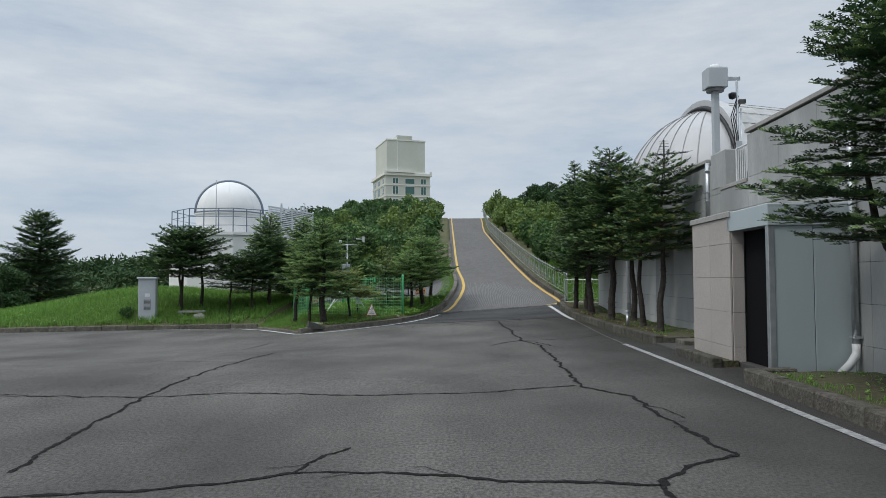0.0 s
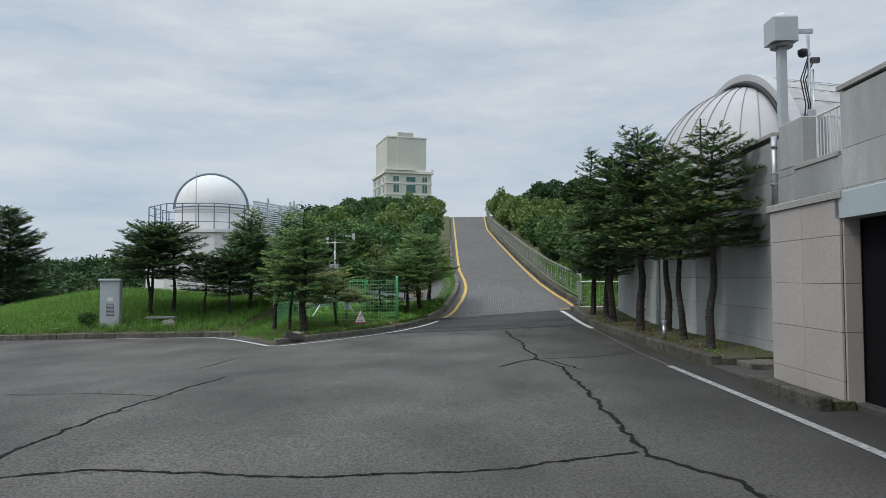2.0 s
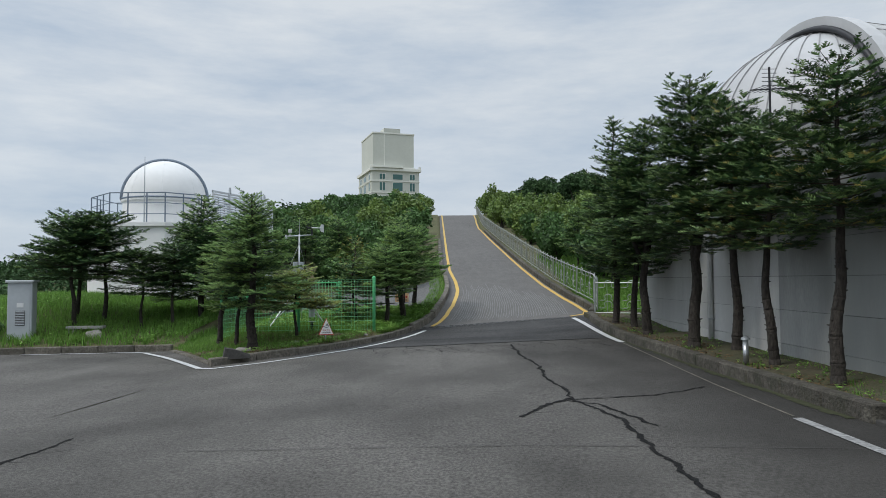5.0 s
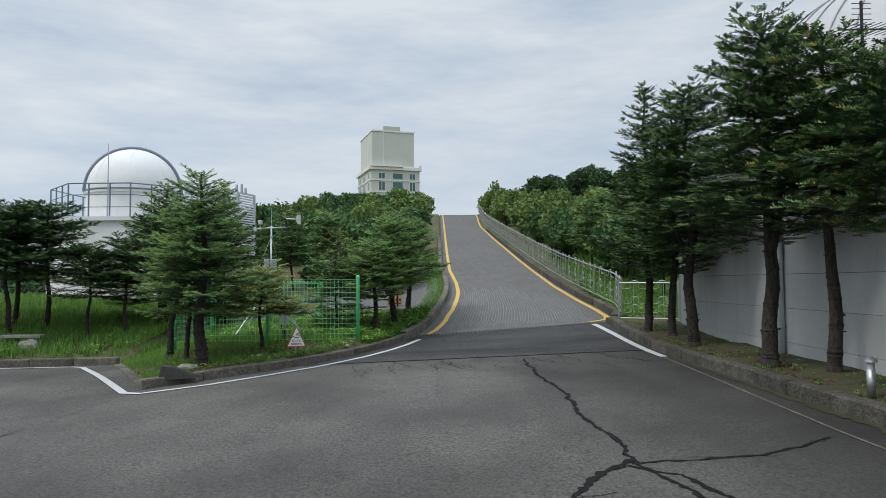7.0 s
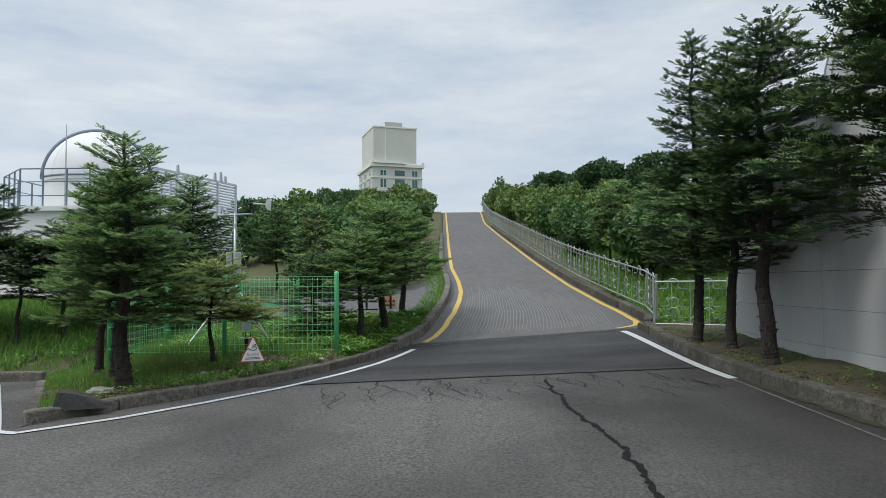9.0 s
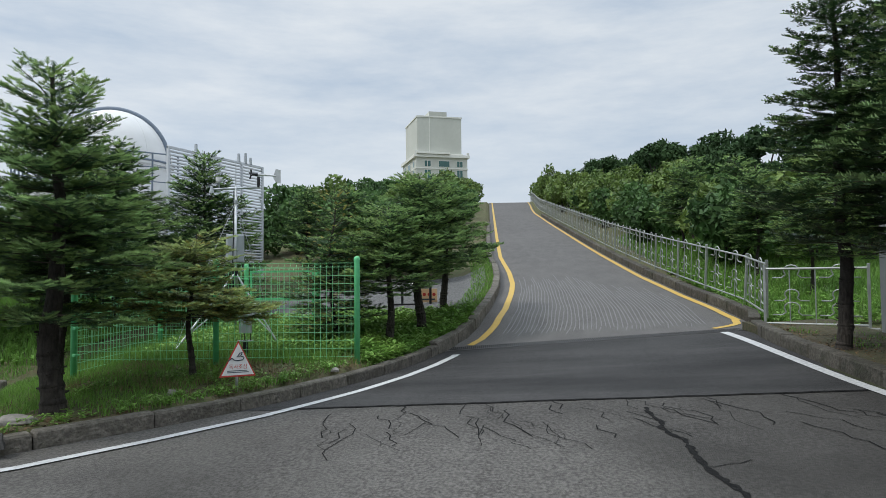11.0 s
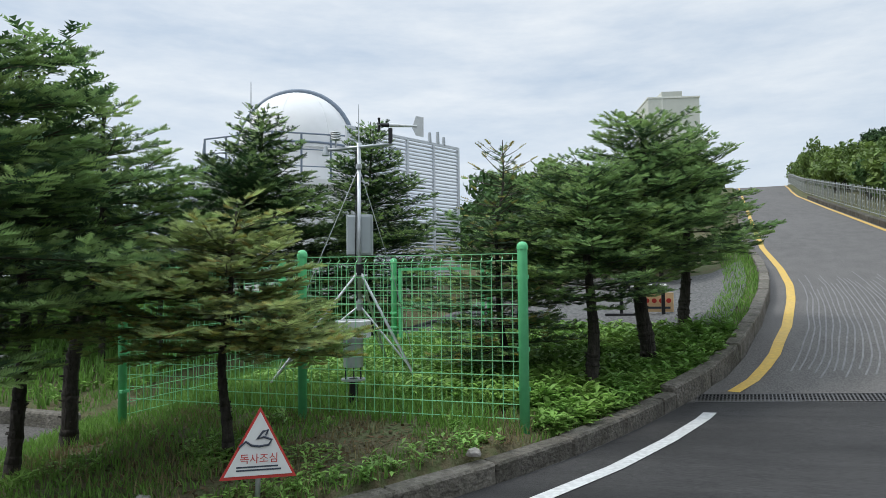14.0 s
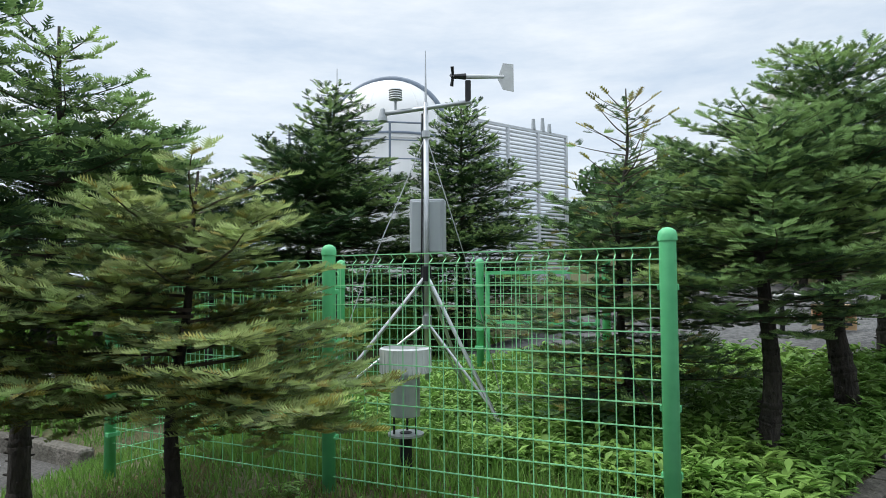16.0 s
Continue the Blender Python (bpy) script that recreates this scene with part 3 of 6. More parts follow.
def sheet():
    """The ground: one sheet of earth and grass to the horizon, sunk under the paving."""
    xs = np.unique(np.concatenate([[-900, -500, -300], np.arange(-200, -60, 20), np.arange(-60, -20, 4), np.arange(-20, -9, 0.8), np.arange(-9, 7, 0.22),
                                   np.arange(7, 20, 1.0), np.arange(20, 80, 6), [110, 200, 400, 900]]).round(3))
    ys = np.unique(np.concatenate([[-900, -300, -100, -50, -20], np.arange(-10, 18, 1.5), np.arange(18, 33, 0.22), np.arange(33, 60, 1.0), np.arange(60, 130, 4.0),
                                   [150, 180, 220, 300, 420, 600, 900]]).round(3))
    vs = []
    for y in ys:
        for x in xs:
            if on_road(x, y, 0.15) or (y < 27.5 and 4.0 < x < 40 and y < 11.3):
                z = road_z(x, y) - 0.25
            else:
                z = ground_z(x, y)
            far = math.hypot(x, y - 40)
            if far > 170:
                z = z + (-40 - z) * ease(170, 420, far)
            vs.append((x, y, z))
    w = len(xs)
    fs = [(j * w + i, j * w + i + 1, (j + 1) * w + i + 1, (j + 1) * w + i) for j in range(len(ys) - 1) for i in range(w - 1)]
    m = Mesh()
    m.v, m.f = vs, fs
    return m


structure("ground", sheet(), M["earth"], "uneven green lawn and hillside earth around the paved yard", "ground", smooth=True)


def paving():
    m = Mesh()
    ys = np.concatenate([[-60, -30, -15], np.arange(-8, 27.7, 0.7), [27.6]])
    ys = np.unique(ys.round(2))
    cols = 14
    vs = []
    for y in ys:
        a = -5.62 if y <= 19.45 else left_edge(y)
        b = right_edge(y) if y > 11.3 else 5.8
        if 11.3 < y < 11.9:
            b = right_edge(y)
        vs += [(a + (b - a) * i / cols, y, road_z(a + (b - a) * i / cols, y)) for i in range(cols + 1)]
    n = cols + 1
    m.add(vs, [(j * n + i, j * n + i + 1, (j + 1) * n + i + 1, (j + 1) * n + i) for j in range(len(ys) - 1) for i in range(cols)])
    xs = [-60, -45, -30, -24, -18.0, -16, -14.2, -12, -10.0, -9.4, -8.85, -7.8, -7.0, -6.2, -5.62]
    vs = []
    rows = [0, 0.3, 0.5, 0.62, 0.72, 0.8, 0.86, 0.92, 0.96, 1.0]
    for s in rows:
        for x in xs:
            y = -60 + (along(FAR_KERB, x) + 60) * s
            vs.append((x, y, road_z(x, y)))
    n = len(xs)
    m.add(vs, [(j * n + i, j * n + i + 1, (j + 1) * n + i + 1, (j + 1) * n + i) for j in range(len(rows) - 1) for i in range(n - 1)])
    return m


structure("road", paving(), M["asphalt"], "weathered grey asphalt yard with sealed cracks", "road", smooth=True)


def strip_mesh(y0, y1, step, inset_l, inset_r, lift, cols=10):
    m = Mesh()
    ys = np.append(np.arange(y0, y1, step), y1)
    vs = []
    for y in ys:
        a, b = left_edge(y) + inset_l, right_edge(y) - inset_r
        vs += [(a + (b - a) * i / cols, y, road_z(a + (b - a) * i / cols, y) + lift) for i in range(cols + 1)]
    n = cols + 1
    return m.add(vs, [(j * n + i, j * n + i + 1, (j + 1) * n + i + 1, (j + 1) * n + i) for j in range(len(ys) - 1) for i in range(cols)])


structure("road_ramp", strip_mesh(27.6, 124, 0.8, 0, 0, 0.0), M["ramp"], "steep grey concrete ramp road climbing the hill", "road", smooth=True)
structure("road_patch", strip_mesh(22.1, 27.27, 0.5, 0.02, 0.02, 0.006), M["asphalt_new"], "darker newer asphalt strip across the foot of the ramp", "road", smooth=True)
structure("gravel_ground", Mesh().add(
    [(x, y, ground_z(x, y) + 0.04) for y in np.arange(30, 38.1, 0.5) for x in np.linspace(-8.0, left_edge(y) - 0.45, 11)],
    [(j * 11 + i, j * 11 + i + 1, (j + 1) * 11 + i + 1, (j + 1) * 11 + i) for j in range(16) for i in range(10)]),
    M["gravel"], "grey crushed gravel plot beside the ramp", "ground", smooth=True)


# ---- kerbs: one stone after the other ----
def resample(pts, step):
    out, carry = [], 0.0
    for (a, b), (c, d) in zip(pts, pts[1:]):
        k = max(1, round(math.hypot(c - a, d - b) / step))
        out += [(a + (c - a) * i / k, b + (d - b) * i / k) for i in range(k)]
    return out + [pts[-1]]


def kerb_run(name, pts, label, height=0.16, width=0.18, step=0.95, side=1, sink=0.12, material="kerb"):
    """Kerb stones along pts; side: 1 to the left of the run, -1 to the right."""
    run = new(name)
    tagged(run, label, "kerb", kind="structure")
    rows = resample(pts, step)
    rnd = random.Random(len(name) + len(rows))
    for (a, b), (c, d) in zip(rows, rows[1:]):
        n = math.hypot(c - a, d - b)
        za, zb = road_z(a, b), road_z(c, d)
        m = Mesh().box(0.006, 0 if side > 0 else -width, -sink, 1 - 0.006, width if side > 0 else 0, height, c=0.022)
        ob = part("kerb_stone", m, M[material], run)
        turn = Matrix.Rotation(math.atan2(d - b, c - a), 4, "Z") @ Matrix.Rotation(-math.atan2(zb - za, n), 4, "Y")
        wob = Matrix.Rotation(rnd.uniform(-0.012, 0.012), 4, "X") @ Matrix.Rotation(rnd.uniform(-0.008, 0.008), 4, "Z")
        ob.matrix_local = Matrix.Translation((a, b, za + rnd.uniform(-0.012, 0.008))) @ turn @ wob @ Matrix.Diagonal((math.hypot(n, zb - za), 1, 1, 1))
    return run


def edge_run(table, y0, y1, step):
    return [(along(table, y), y) for y in np.append(np.arange(y0, y1, step), y1)]


kerb_run("kerb_left", edge_run(EDGE_L, 19.45, 27.0, 0.9), "mossy weathered concrete kerb stones round the lawn", 0.17)
kerb_run("kerb_ramp_left", edge_run(EDGE_L, 27.0, 60, 1.0), "weathered concrete kerb beside the ramp road", 0.24, 0.2, 1.0)
kerb_run("kerb_far", FAR_KERB[1:6], "low weathered concrete kerb along the far lawn", 0.2, step=1.0)
kerb_run("kerb_corner", [(-8.8, 24.75), (-5.66, 19.5)], "flush concrete kerb at the lawn corner", 0.05, step=0.9)
kerb_run("kerb_right", edge_run(EDGE_R, 11.3, 27.3, 1.0), "stained concrete kerb stones under the row of firs", 0.2, 0.2, 1.0, side=-1, material="kerb_dark")
kerb_run("kerb_right_end", [(4.3, 11.3), (5.1, 11.35)], "broken concrete kerb end by the wall", 0.17, 0.18, 0.8, side=1, material="kerb_dark")
kerb_run("kerb_ramp_right", edge_run(EDGE_R, 27.6, 70, 1.0), "low concrete kerb carrying the ramp fence", 0.22, 0.22, 1.0, side=-1, material="kerb_dark")
kerb_run("kerb_entrance", [(4.14, 7.35), (4.12, 9.3)], "short mossy concrete kerb before the entrance block", 0.17, 0.18, 0.95, side=-1, material="kerb_dark")
kerb_run("kerb_near", [(3.98, -14.0), (4.0, 5.75)], "weathered concrete kerb beside the building", 0.2, 0.2, 1.0, side=-1, material="kerb_dark")
kerb_run("kerb_near_end", [(4.0, 5.75), (4.7, 5.85)], "weathered concrete kerb return by the door", 0.2, 0.2, 0.7, side=-1, material="kerb_dark")


# raised planting strips on the building's side
def bed(name, x0, x1, y0, y1, z, label):
    m = Mesh()
    nx, ny = 6, int((y1 - y0) / 0.4)
    vs = []
    for j in range(ny + 1):
        for i in range(nx + 1):
            x, y = x0 + (x1 - x0) * i / nx, y0 + (y1 - y0) * j / ny
            vs.append((x, y, road_z(4.2, y) + z + 0.05 * noise.noise((x * 1.3, y * 1.3, 3)) + 0.03 * (x - x0)))
    w = nx + 1
    m.add(vs, [(j * w + i, j * w + i + 1, (j + 1) * w + i + 1, (j + 1) * w + i) for j in range(ny) for i in range(nx)])
    edge = [i for i in range(w)] + [j * w + nx for j in range(1, ny + 1)] + [ny * w + i for i in range(nx - 1, -1, -1)] + [j * w for j in range(ny - 1, 0, -1)]
    k = len(m.v)
    m.v += [(m.v[i][0], m.v[i][1], m.v[i][2] - 0.4) for i in edge]
    n = len(edge)
    m.f += [(edge[(i + 1) % n], edge[i], k + i, k + (i + 1) % n) for i in range(n)]
    return structure(name, m, M["dirt"], label, "ground")


bed("ground_bed_firs", 4.3, 5.9, 11.45, 27.4, 0.15, "mossy earth strip under the firs by the wall")
bed("ground_bed_near", 4.18, 5.8, -14, 5.6, 0.14, "weedy planting strip along the building")
bed("ground_bed_entrance", 4.3, 4.6, 7.4, 9.3, 0.10, "weedy earth strip before the entrance block")


# ---- road paint ----
def jittered(pts, step, amount, seed):
    rnd = random.Random(seed)
    out = resample(pts, step)
    return [out[0]] + [(x + rnd.uniform(-amount, amount), y + rnd.uniform(-amount, amount)) for x, y in out[1:-1]] + [out[-1]]


def paint(name, pts, half, material, label, lift=0.008, step=0.4):
    structure(name, Mesh().ribbon(resample(pts, step), half, road_z, lift), material, label, "road marking")


paint("road_line_white", [(-13.0, 24.1), (-11.3, 24.4), (-9.75, 24.55), (-9.35, 24.3), (-6.6, 20.3), (-5.75, 19.05), (-5.4, 18.9), (-4.5, 19.65), (-3.75, 20.6), (-3.0, 21.7), (-2.2, 23.3), (-1.7, 24.5), (-1.38, 25.5), (-1.15, 26.4), (-1.1, 26.7)], 0.07, M["white"], "white painted line along the lawn kerb", 0.013)
paint("road_line_right", [(3.70, -14), (3.70, 11.7)], 0.06, M["white_worn"], "worn white painted line beside the building")
paint("road_line_right_foot", [(4.02, 20.9), (3.97, 23.5), (3.9, 27.2)], 0.075, M["white"], "white painted line at the foot of the ramp", 0.013)
paint("road_line_gutter", [(4.0, 20.85), (3.88, 17.5), (3.74, 14.2), (3.71, 11.8)], 0.016, M["kerb"], "worn pale line along the gutter")
paint("road_line_far_left", [(-15.5, 13.6), (-12.2, 14.15)], 0.1, M["white"], "white painted bay line on the yard")
paint("road_line_joint", [(-2.85, 10.75), (0.6, 10.7), (3.6, 10.3)], 0.007, M["concrete_dark"], "thin pale joint across the asphalt")


def yellow_line(table, off, y0, y1, half):
    return Mesh().ribbon([(along(table, y) + off, y) for y in np.append(np.arange(y0, y1, 0.5), y1)], half, road_z, 0.012)


structure("road_line_yellow_left", yellow_line(EDGE_L, 0.36, 27.75, 110, 0.075), M["yellow"], "yellow painted edge line on the ramp", "road marking")
structure("road_line_yellow_right", yellow_line(EDGE_R, -0.17, 28.7, 110, 0.075), M["yellow"], "yellow painted edge line on the ramp", "road marking")
paint("road_line_yellow_foot", [(4.6, 28.75), (4.5, 28.3), (4.3, 28.1), (3.9, 27.85)], 0.075, M["yellow"], "yellow painted line turning at the ramp foot", 0.016)

# grooves of the ramp
grooves = Mesh()
for k in range(46):
    s = 0.10 + 0.84 * k / 45
    rnd = random.Random(k)
    y1 = 36.2 + rnd.uniform(-1.6, 0.8) - 5 * abs(s - 0.3)
    pts = []
    for y in np.arange(28.3 + 0.4 * rnd.random(), y1, 0.4):
        a, b = left_edge(y) + 0.2, right_edge(y) - 0.2
        bow = -0.35 * math.exp(-((y - 28.2) / 2.2) ** 2)
        pts.append((a + (b - a) * s + bow * s + 0.012 * math.sin(y * 2.1 + k), y))
    grooves.ribbon(pts, 0.011, road_z, 0.006)
tagged(part("ramp_grooves", grooves, M["groove"]), "pale anti-slip groove lines on the ramp road", "road groove", kind="stuff")

# moss in the gutter
moss = Mesh()
for k in range(44):
    rnd = random.Random(k + 300)
    y = 11.6 + k * 0.27
    moss.ribbon(jittered([(right_edge(y) - 0.03 - 0.05 * rnd.random(), y), (right_edge(y + 0.5) - 0.04, y + 0.5)], 0.12, 0.03, k), rnd.uniform(0.02, 0.09) * (1.2 - k / 50), road_z, 0.006 + 0.0001 * k)
tagged(part("gutter_moss", moss, M["moss"]), "dark green moss along the gutter", "moss", kind="stuff")

# ---- sealed cracks ----
CRACKS = [
    ([(-3.46, 1.09), (-3.62, 1.89), (-3.79, 2.88), (-4.0, 4.38), (-4.15, 5.92), (-4.27, 7.78), (-4.35, 9.76), (-4.35, 11.61)], 0.026),
    ([(-6.5, -0.2), (-3.12, 0.5), (-2.23, 0.69), (-1.51, 0.95), (-1.26, 1.13), (-0.57, 1.14), (0.37, 0.96), (1.45, 0.87)], 0.028),
    ([(-9, 4.9), (-5.94, 4.58), (-4.14, 4.38), (-3.05, 4.74), (-1.19, 4.62), (0.25, 4.81), (1.11, 5.29), (1.59, 5.45)], 0.024),
    ([(1.35, 21.6), (1.33, 19.13), (1.5, 17.29), (1.42, 15.27), (1.53, 14.13), (1.5, 13.5), (1.8, 11.84), (1.73, 8.46), (1.69, 6.83), (1.66, 5.34), (2.15, 4.53), (2.14, 3.4), (2.24, 2.35), (2.31, 1.69), (1.8, 1.39), (1.43, 0.87), (1.5, 0.3), (1.3, -2.5)], 0.034),
    ([(2.15, 4.53), (2.22, 3.9), (2.37, 3.25)], 0.014),
    ([(0.69, 12.2), (1.04, 12.89), (1.5, 13.5)], 0.05),
    ([(1.46, 13.34), (2.02, 13.4), (2.67, 13.45), (3.53, 14.05)], 0.025),
    ([(1.41, 13.29), (1.74, 12.98), (1.94, 12.36), (2.1, 11.5)], 0.03),
    ([(-1.26, 1.13), (-1.1, 1.6), (-0.95, 1.9)], 0.02),
    ([(-4.3, 8.9), (-5.5, 9.3), (-7.2, 9.2)], 0.018),
]
for i, (pts, half) in enumerate(CRACKS):
    rnd = random.Random(i + 40)
    rows = jittered(jittered(pts, 0.24, 0.045, i), 0.06, 0.012, i + 9)
    widths = [half * rnd.uniform(0.3, 1.15) for _ in rows]
    seam = Mesh().ribbon(rows, lambda k: widths[k], road_z, 0.006)
    # short hairline branches off the sealed seam
    for k in range(4, len(rows) - 4, 5):
        if rnd.random() < 0.22:
            x, y = rows[k]
            twig = [(x, y)]
            side = rnd.choice((-1, 1))
            for _ in range(rnd.randint(2, 5)):
                x, y = x + side * rnd.uniform(0.03, 0.11), y + rnd.uniform(-0.07, 0.09)
                twig.append((x, y))
            seam.ribbon(twig, 0.005, road_z, 0.0055)
    part("crack", seam, M["tar"], bpy.data.objects["road"])
# fine crazing before the patch and skid marks on it
fine = Mesh()
rnd = random.Random(5)
for k in range(56):
    x, y = rnd.uniform(-2.4, 4.0), rnd.uniform(20.6, 22.2)
    pts = [(x, y)]
    for _ in range(rnd.randint(3, 7)):
        x, y = x + rnd.uniform(-0.06, 0.15), y - rnd.uniform(0.08, 0.26)
        pts.append((x, y))
    fine.ribbon(pts, rnd.uniform(0.002, 0.007), road_z, 0.0065)
for k in range(12):
    y = rnd.uniform(22.0, 22.2)
    x = -2.9 + k * 0.58
    fine.ribbon(jittered([(x, 22.12), (x + 0.6, 22.12)], 0.15, 0.02, k), 0.03, road_z, 0.009)
tagged(part("fine_cracks", fine, M["tar"]), "fine dark cracks and tar marks in the asphalt", "crack", kind="stuff")

# drain grating across the foot of the ramp
grate = thing("drain_grate", 1.7, 27.47, road_z(1.7, 27.47), "long black steel drain grating across the road", "drain")
gi = grate.matrix_world.inverted()
x0, x1 = left_edge(27.47) + 0.05, right_edge(27.47) - 0.1
frame_m, bars = Mesh(), Mesh()
for i in range(10):
    a, b = x0 + (x1 - x0) * i / 10, x0 + (x1 - x0) * (i + 1) / 10
    za, zb = road_z(a, 27.47), road_z(b, 27.47)
    w = b - a
    m = gi @ Matrix.Translation((a, 27.47, za + 0.008)) @ Matrix.Rotation(-math.atan2(zb - za, w), 4, "Y") @ Matrix.Rotation(math.atan2(road_z(a, 27.6) - road_z(a, 27.34), 0.26), 4, "X")
    frame_m.box(0, -0.2, -0.05, w, 0.2, -0.004, m)
    for v in (-0.2, 0.18):
        bars.box(0.005, v, -0.02, w - 0.005, v + 0.02, 0.006, m)
    for k in range(14):
        u = w * (k + 0.5) / 14
        bars.box(u - 0.008, -0.18, -0.02, u + 0.008, 0.18, 0.004, m)
    for v in (-0.09, -0.005, 0.08):
        bars.box(0.005, v, -0.02, w - 0.005, v + 0.01, 0.003, m)
# shallow filling, its near-black colour is the channel's shade painted in
part("channel", frame_m, M["dark"], grate)
part("grating", bars, M["steel_dark"], grate, "worn dark steel grating bars")


# ---- the building on the right: panelled wall, entrance block, terrace ----
def panelled(name, origin, u, n, lu, rows, material, label, width, thick=0.03, category="wall"):
    """A wall face of panels. origin: lower start; u: unit way along; n: outward; rows: heights of the courses."""
    wall = new(name)
    tagged(wall, label, category, kind="structure")
    u, n = Vector(u), Vector(n)
    k = max(1, round(lu / width))
    w = lu / k
    z = origin[2]
    for h in rows:
        data = Mesh().box(0.0035, -thick, 0.0035, w - 0.0035, 0.0, h - 0.0035, c=0.003).data("panel", material)
        for i in range(k):
            ob = part("panel", data, material, wall)
            m = Matrix((u.to_4d(), (-n).to_4d(), (0, 0, 1, 0), (0, 0, 0, 1))).transposed()
            m.translation = Vector((origin[0], origin[1], z)) + u * (w * i)
            m[3][:] = (0, 0, 0, 1)
            ob.matrix_local = m
        z += h
    return wall


WX = 5.8
WALL_LABEL = "stained pale grey stone-panel wall of the building"
structure("wall_core", Mesh().box(WX + 0.03, 11.2, -0.3, WX + 0.4, 25.2, 4.18), M["joint"], "core of the panelled building wall", "wall")
panelled("wall_main", (WX, 25.2, 0.0), (0, -1, 0), (-1, 0, 0), 8.75, [0.36, 0.6, 0.6, 0.6, 0.6, 0.6, 0.72], M["panel_clean"], "pale grey stone-panel wall behind the firs", 1.75)
panelled("wall_stained", (WX, 16.45, 0.0), (0, -1, 0), (-1, 0, 0), 5.25, [0.36, 0.6, 0.6, 0.6, 0.6, 0.6, 0.72], M["panel"], WALL_LABEL, 1.75)
structure("wall_coping", Mesh().box(WX - 0.05, 12.0, 4.184, WX + 0.45, 25.25, 4.26, c=0.01), M["concrete"], "thin weathered coping on the wall", "wall")
structure("wall_end", Mesh().box(WX + 0.03, 25.2, -0.3, 22, 25.5, 4.18), M["panel"], "end wall of the panelled building", "wall")
structure("wall_core_near", Mesh().box(WX + 0.03, -16, -0.3, WX + 0.4, 9.72, 4.4), M["joint"], "core of the near panelled wall", "wall")
panelled("wall_near", (WX, 9.72, 0.0), (0, -1, 0), (-1, 0, 0), 25.7, [0.5, 0.6, 0.6, 0.6, 0.6, 0.6, 0.86], M["panel"], WALL_LABEL, 1.35)
structure("wall_coping_near", Mesh().box(WX - 0.06, -16, 4.404, WX + 0.45, 9.78, 4.48, c=0.01), M["concrete"], "dark-edged coping on the parapet", "wall")
structure("wall_core_low", Mesh().box(WX + 0.03, 9.724, -0.3, WX + 0.4, 11.19, 3.42), M["joint"], "core of the low terrace wall", "wall")
panelled("wall_low", (WX, 11.2, 0.0), (0, -1, 0), (-1, 0, 0), 1.48, [0.5, 0.6, 0.6, 0.6, 0.6, 0.52], M["panel"], WALL_LABEL, 1.48)
structure("wall_coping_low", Mesh().box(WX - 0.05, 9.8, 3.424, WX + 0.45, 11.2, 3.5, c=0.01), M["concrete"], "coping under the terrace rail", "wall")
structure("wall_pier", Mesh().box(WX - 0.04, 10.9, 3.5, WX + 0.42, 11.75, 4.3, c=0.02), M["panel"], "stone pier on the terrace wall", "wall")
structure("roof_terrace", Mesh().box(WX + 0.4, 9, 3.2, 22, 25.2, 3.36), M["concrete"], "flat concrete roof terrace", "roof")
structure("roof_near", Mesh().box(WX + 0.4, -16, 3.9, 22, 9.0, 4.1), M["concrete"], "flat concrete roof", "roof")
structure("wall_back", Mesh().box(21.7, -16, -0.5, 22, 25.2, 4.1), M["panel"], "plain rear wall of the panelled building", "wall")
structure("wall_south", Mesh().box(WX + 0.4, -16.3, -0.5, 22, -16.004, 4.4), M["panel"], "plain far end wall of the near building", "wall")
rail = thing("terrace_railing", WX + 0.2, 9.8, 3.5, "white painted steel railing on the terrace wall", "railing")
for y in (0.02, 1.05):
    part("post", Mesh().tube([(0, y, 0), (0, y, 0.78)], 0.022, 8), M["pvc"], rail)
part("handrail", Mesh().tube([(0, 0, 0.78), (0, 1.08, 0.78)], 0.022, 8), M["pvc"], rail)
bal = Mesh().tube([(0, 0.05, 0.03), (0, 1.0, 0.03)], 0.010, 6).data("baluster_rail", M["pvc"])
part("bottom_rail", bal, M["pvc"], rail)
bd = Mesh().tube([(0, 0, 0.03), (0, 0, 0.77)], 0.009, 6).data("baluster", M["pvc"])
for k in range(1, 10):
    part("baluster", bd, M["pvc"], rail).location = (0, 0.02 + k * 0.103, 0)

structure("pavement_pad", Mesh().box(4.32, 9.42, -0.3, WX - 0.01, 11.46, 0.035, c=0.01), M["concrete_dark"], "worn dark concrete pad beside the entrance block", "pavement")
structure("pavement_slab", Mesh().box(4.75, 10.7, 0.035, WX - 0.02, 11.4, 0.13, c=0.015), M["kerb"], "low concrete slab step by the wall", "pavement")
# entrance block with granite panels
EX = 4.55
structure("wall_entrance_core", Mesh().box(EX + 0.03, 7.53, -0.2, WX + 0.02, 9.33, 2.5), M["joint"], "core of the granite entrance block", "wall")
panelled("wall_entrance_front", (EX, 9.36, 0.0), (0, -1, 0), (-1, 0, 0), 1.86, [0.32, 0.58, 0.58, 0.58, 0.44], M["granite"], "pinkish grey granite panels of the entrance block", 0.93)
panelled("wall_entrance_side", (EX, 7.50, 0.0), (1, 0, 0), (0, -1, 0), 0.20, [0.32, 0.58, 0.58, 0.58, 0.44], M["granite"], "pinkish granite door jamb panels", 0.20)
panelled("wall_entrance_far", (WX, 9.36, 0.0), (-1, 0, 0), (0, 1, 0), 1.25, [0.32, 0.58, 0.58, 0.58, 0.44], M["granite"], "pinkish granite side of the entrance block", 1.25)
